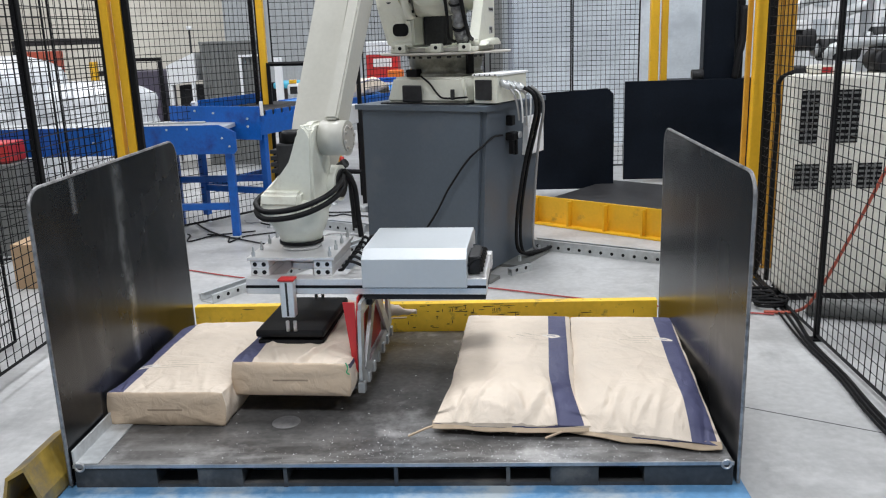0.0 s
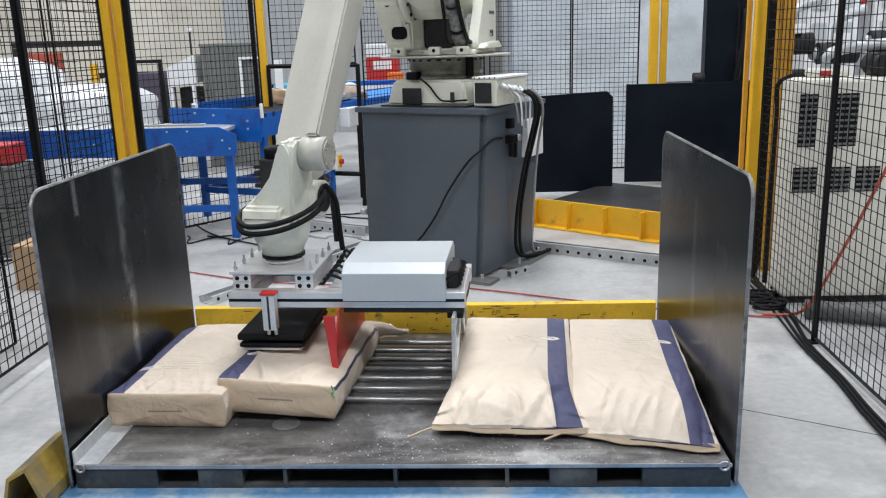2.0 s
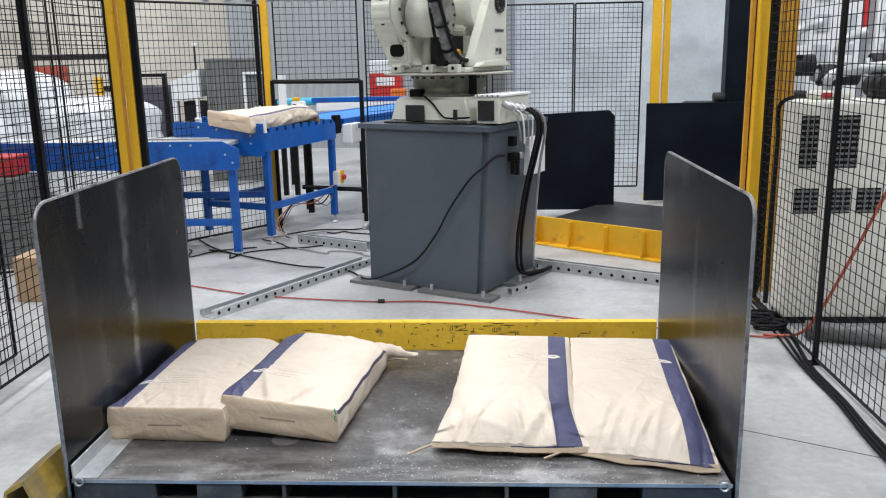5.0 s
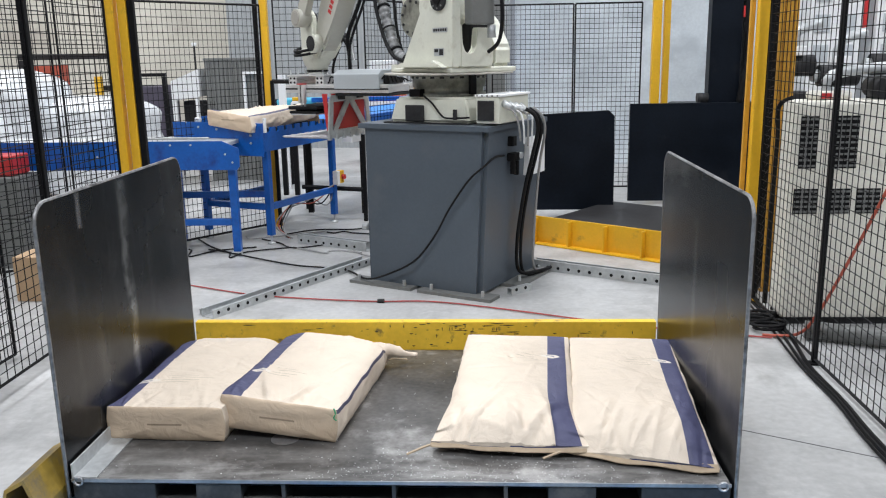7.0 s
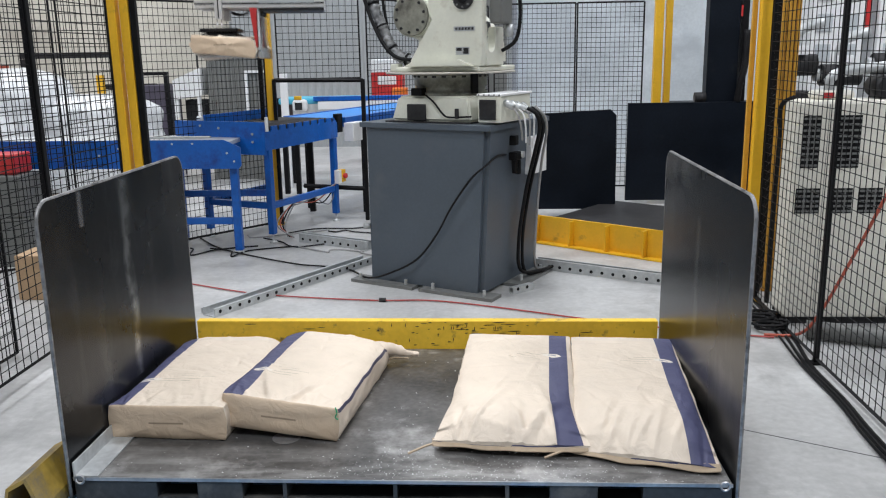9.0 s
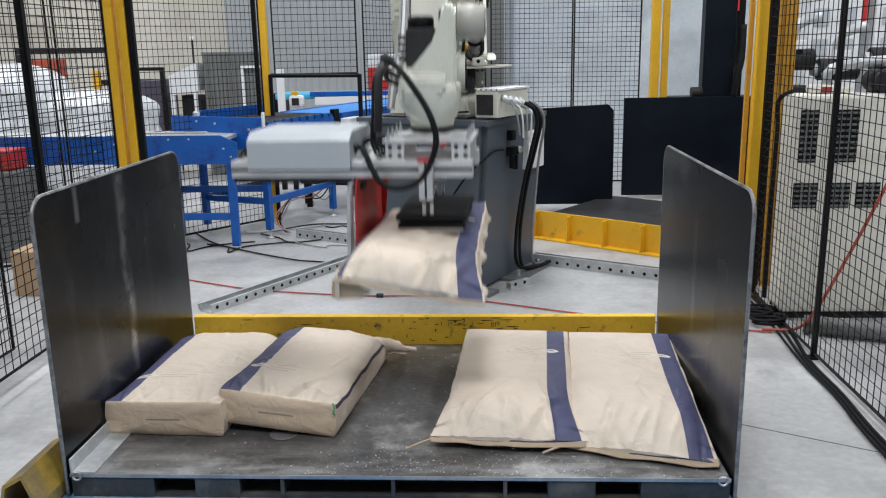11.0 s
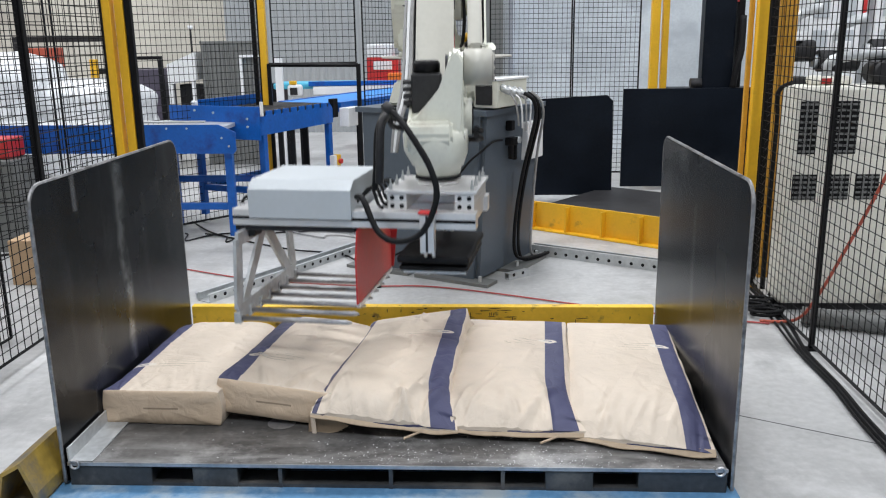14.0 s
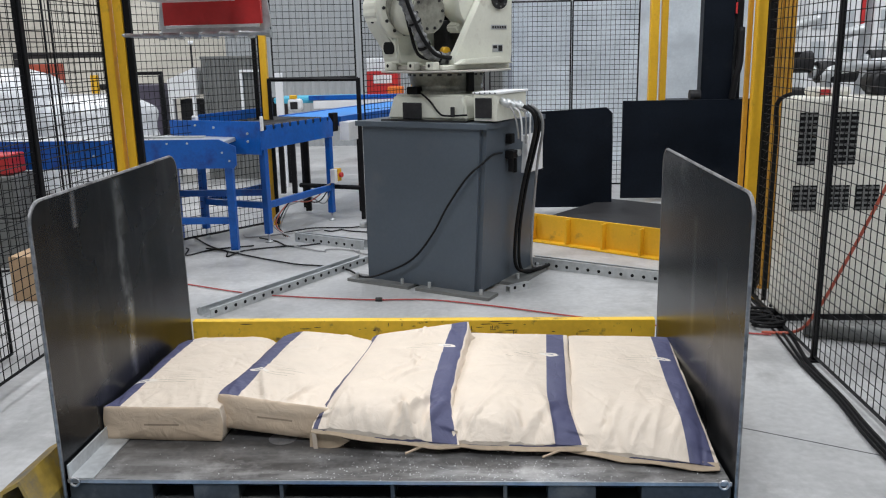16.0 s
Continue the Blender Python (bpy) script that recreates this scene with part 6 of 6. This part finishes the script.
bag5 = bag_thing("full kraft paper bag with navy stripe against the side plate", pose(0.822, 0.57, DZ, 0, 0, 175.6), 0.42, 0.92, 0.118, seed=5, mirror=True, flare=0.13, shift=0.09, wrinkle=0.7, skew=-0.2, line=-0.04, taper=0.3, lift=0.012)

# ---- what moves ----
# gripper: seconds, x, y, height of the rails, turn, fork slide
GRIP = [
    (0.0, -0.418, 0.743, 0.525, -3.5, 0.0),
    (0.3, -0.445, 0.743, 0.510, -3.0, 0.0),
    (0.5, -0.482, 0.743, 0.497, -2.5, 0.0),
    (0.9, -0.490, 0.742, 0.492, -2.0, 0.05),
    (1.2, -0.494, 0.740, 0.489, -2.0, 0.13),
    (1.5, -0.497, 0.740, 0.486, -2.0, 0.245),
    (1.8, -0.499, 0.755, 0.478, -2.5, 0.36),
    (2.0, -0.499, 0.765, 0.474, -2.8, 0.415),
    (2.3, -0.497, 0.765, 0.480, -3.2, 0.415),
    (2.5, -0.492, 0.758, 0.525, -4.0, 0.415),
    (2.8, -0.478, 0.742, 0.730, -6.4, 0.415),
    (3.1, -0.468, 0.72, 1.009, -6.8, 0.415),
    (3.3, -0.470, 0.76, 1.298, -10.6, 0.38),
    (3.4, -0.443, 0.771, 1.392, -19.1, 0.31),
    (3.5, -0.385, 0.76, 1.458, -40.0, 0.25),
    (3.6, -0.33, 0.72, 1.545, -68.0, 0.21),
    (3.7, -0.27, 0.66, 1.650, -92.0, 0.19),
    (3.9, -0.22, 0.75, 1.771, -134.0, 0.15),
    (4.1, -0.087, 0.88, 1.907, -176.0, 0.1),
    (4.4, 0.05, 0.92, 2.10, -200.0, 0.02),
    (4.85, -0.45, 1.35, 2.08, -245.0, 0.0),
    (5.35, -1.15, 1.80, 1.87, -276.0, 0.0),
    (5.8, -1.38, 3.2, 1.75, -335.0, 0.0),
    (6.3, -0.97, 4.17, 1.575, -381.0, 0.0),
    (6.6, -0.97, 4.15, 1.29, -382.0, 0.0),
    (6.9, -0.985, 4.148, 1.175, -382.0, 0.0),
    (7.0, -1.001, 4.148, 1.174, -382.0, 0.0),
    (7.4, -1.24, 4.25, 1.185, -382.0, 0.0),
    (7.8, -1.49, 4.37, 1.20, -383.0, 0.0),
    (8.0, -1.54, 4.402, 1.205, -384.0, 0.0),
    (8.2, -1.56, 4.40, 1.24, -383.0, 0.0),
    (8.5, -1.58, 4.34, 1.44, -380.0, 0.0),
    (8.8, -1.576, 4.17, 1.641, -373.0, 0.0),
    (9.0, -1.60, 3.75, 1.77, -350.0, 0.0),
    (9.2, -1.52, 2.95, 1.86, -305.0, 0.0),
    (9.7, -1.12, 1.80, 1.93, -272.0, 0.0),
    (10.2, -0.35, 1.10, 1.85, -225.0, 0.0),
    (10.7, 0.08, 0.80, 1.35, -186.0, 0.0),
    (11.3, 0.10, 0.79, 0.732, -182.0, 0.0),
    (11.7, 0.09, 0.79, 0.655, -182.0, 0.0),
    (12.2, 0.087, 0.79, 0.622, -182.0, 0.02),
    (12.5, 0.087, 0.79, 0.617, -182.0, 0.10),
    (12.9, 0.09, 0.78, 0.615, -182.5, 0.24),
    (13.2, 0.095, 0.77, 0.615, -183.0, 0.35),
    (13.45, 0.10, 0.75, 0.620, -184.0, 0.415),
    (13.7, 0.110, 0.72, 0.643, -185.0, 0.415),
    (14.0, 0.125, 0.66, 0.79, -187.0, 0.415),
    (14.3, 0.138, 0.60, 0.998, -189.5, 0.40),
    (14.5, 0.150, 0.64, 1.250, -189.0, 0.37),
    (14.7, 0.155, 0.60, 1.66, -182.0, 0.30),
    (15.0, 0.05, 0.85, 2.10, -200.0, 0.2),
    (15.25, -0.35, 1.25, 2.12, -245.0, 0.15),
    (15.5, -0.75, 1.6, 1.97, -265.0, 0.1),
    (16.0, -1.147, 1.796, 1.87, -276.0, 0.05),
]
FORK0 = 0.27   # end frame when the fork is closed


def spline(rows, t):
    """Smooth value of the rows at t: monotone where the rows are."""
    if t <= rows[0][0]:
        return rows[0][1:]
    if t >= rows[-1][0]:
        return rows[-1][1:]
    i = max(k for k in range(len(rows) - 1) if rows[k][0] <= t)
    a, b = rows[i], rows[i + 1]
    h = b[0] - a[0]
    u = (t - a[0]) / h
    out = []
    for c in range(1, len(a)):
        def slope(k):
            if k == 0 or k == len(rows) - 1:
                return 0.0
            d0 = (rows[k][c] - rows[k - 1][c]) / (rows[k][0] - rows[k - 1][0])
            d1 = (rows[k + 1][c] - rows[k][c]) / (rows[k + 1][0] - rows[k][0])
            return 0.0 if d0 * d1 <= 0 else 2 * d0 * d1 / (d0 + d1)
        m0, m1 = slope(i) * h, slope(i + 1) * h
        out.append((2 * u ** 3 - 3 * u * u + 1) * a[c] + (u ** 3 - 2 * u * u + u) * m0 + (-2 * u ** 3 + 3 * u * u) * b[c] + (u ** 3 - u * u) * m1)
    return out


STEPS = [k / 10 for k in range(161)]


def grip_pose(t):
    x, y, z, turn, slide = spline(GRIP, t)
    return pose(x, y, z, 0, 0, turn)


def arm_poses(t):
    """Poses of turret, lower arm, forearm and wrist in the robot's space."""
    x, y, z, turn, slide = spline(GRIP, t)
    dx, dy = x - BX, y - BY
    az = math.atan2(dy, dx)
    r = math.hypot(dx, dy) - PD
    h = z + PH - BZ
    a, b = r - SR, h - SZ
    d = min(math.hypot(a, b), L1 + L2 - 0.01)
    base = math.atan2(b, a)
    inner = math.acos(max(-1, min(1, (L1 * L1 + d * d - L2 * L2) / (2 * L1 * d))))
    th1 = base + inner
    ex, ez = SR + L1 * math.cos(th1), SZ + L1 * math.sin(th1)
    th2 = math.atan2(h - ez, r - ex)
    Z = Matrix.Rotation(az, 4, "Z")
    lower = Z @ Matrix.Translation((SR, 0, SZ)) @ Matrix.Rotation(math.pi / 2 - th1, 4, "Y")
    fore = Z @ Matrix.Translation((ex, 0, ez)) @ Matrix.Rotation(-th2, 4, "Y")
    wr = Z @ Matrix.Translation((r, 0, h))
    rod = wr @ Matrix.Translation((PD - 0.05, 0.142, 0.185)) @ Matrix.Rotation(-th2, 4, "Y")
    return Z, lower, fore, wr, rod


def motions():
    walk(grip, [(t, grip_pose(t)) for t in STEPS])
    walk(fork, [(t, pose(FORK0 + spline(GRIP, t)[4], 0, 0)) for t in STEPS])
    for k, ob in enumerate((turret, lower_arm, forearm, wrist, link)):
        walk(ob, [(t, arm_poses(t)[k]) for t in STEPS])
    walk(pad, [(t, pose(0, 0, dz)) for t, dz in PAD])
    walk(bag2, bag2_rows())
    walk(bag3, bag3_rows())
    walk(truck, TRUCK)
    walk(rc, [(t, pose(-4.88 - dx, 7.5, 1.15)) for t, dx in ((0.0, 0.0), (7.0, 0.0), (7.5, 0.02), (8.1, 0.75), (9.4, 0.75), (10.6, 0.0), (16.0, 0.0))])


TRUCK = [(t, pose(1.638 + dx, 5.6, 0)) for t, dx in ((0.0, -0.04), (1.8, -0.04), (2.2, 0.03), (2.6, 0.18), (3.0, 0.30), (3.4, 0.34), (4.0, 0.30), (5.0, 0.15), (6.5, 0.03), (7.0, 0.0), (8.0, -0.03), (9.0, -0.04), (11.5, -0.05), (16.0, -0.05))]
HELD3 = pose(0.028, 0.11, -0.340, -2.5, -2.0, 0)   # the same for a bag whose sewn end droops
PAD = ((0.0, -0.038), (0.8, -0.038), (0.95, -0.025), (1.15, 0.0), (8.1, 0.0), (8.5, -0.036), (12.05, -0.036), (12.15, -0.02), (12.3, 0.0), (16.0, 0.0))   # the pad pressing on the bag
HELD = pose(0.035, 0.0, -0.322)      # a bag on the fork, in the gripper's space
BAG2_END = Matrix.Translation((-0.398, 0.672, 0.148)) @ pose(0, 0, 0, 0, 0, -7) @ pose(0, 0, 0, 0, 4.6, 0)
BAG3_END = Matrix.Translation((-0.012, 0.61, 0.158)) @ pose(0, 0, 0, 0.6, -3.2, 0) @ pose(0, 0, 0, 0, 0, 175)
BAG3_FALL = ((12.6, (0.04, 0.69, 0.265), 2.2, 2.3, 175), (13.0, (0.018, 0.61, 0.245), 0.0, 13.0, 177), (13.4, (-0.005, 0.62, 0.175), 0.3, 2.0, 174))


def blend(a, b, u):
    q = a.to_quaternion().slerp(b.to_quaternion(), u)
    return Matrix.Translation(a.translation.lerp(b.translation, u)) @ q.to_matrix().to_4x4()


def bag2_rows():
    rows = [(t, grip_pose(t) @ HELD) for t in STEPS if t <= 1.5]
    last = rows[-1][1]
    tip = blend(last, BAG2_END, 0.25)
    return rows + [(1.8, tip), (2.1, blend(last, BAG2_END, 0.75)), (2.4, BAG2_END), (16.0, BAG2_END)]


def bag3_rows():
    along = Vector((0.37, 0.929, 0))
    rest = Matrix.Translation((0, 0, 0.022)) @ grip_pose(8.0) @ HELD
    rows = []
    for t, d in ((0.0, 1.30), (1.5, 0.98), (2.5, 0.76), (3.4, 0.56), (3.7, 0.42), (3.9, 0.29), (4.1, 0.16), (4.6, 0.0), (7.9, 0.0)):
        rows.append((t, Matrix.Translation(along * d) @ rest))
    rows += [(t, grip_pose(t) @ blend(HELD, HELD3, min(1.0, max(0.0, (t - 8.2) / 1.5)))) for t in STEPS if 8.0 <= t <= 12.4]
    rows += [(t, Matrix.Translation(c) @ pose(0, 0, 0, rx, ry, 0) @ pose(0, 0, 0, 0, 0, rz)) for t, c, rx, ry, rz in BAG3_FALL]
    return rows + [(13.8, BAG3_END), (16.0, BAG3_END)]


motions()
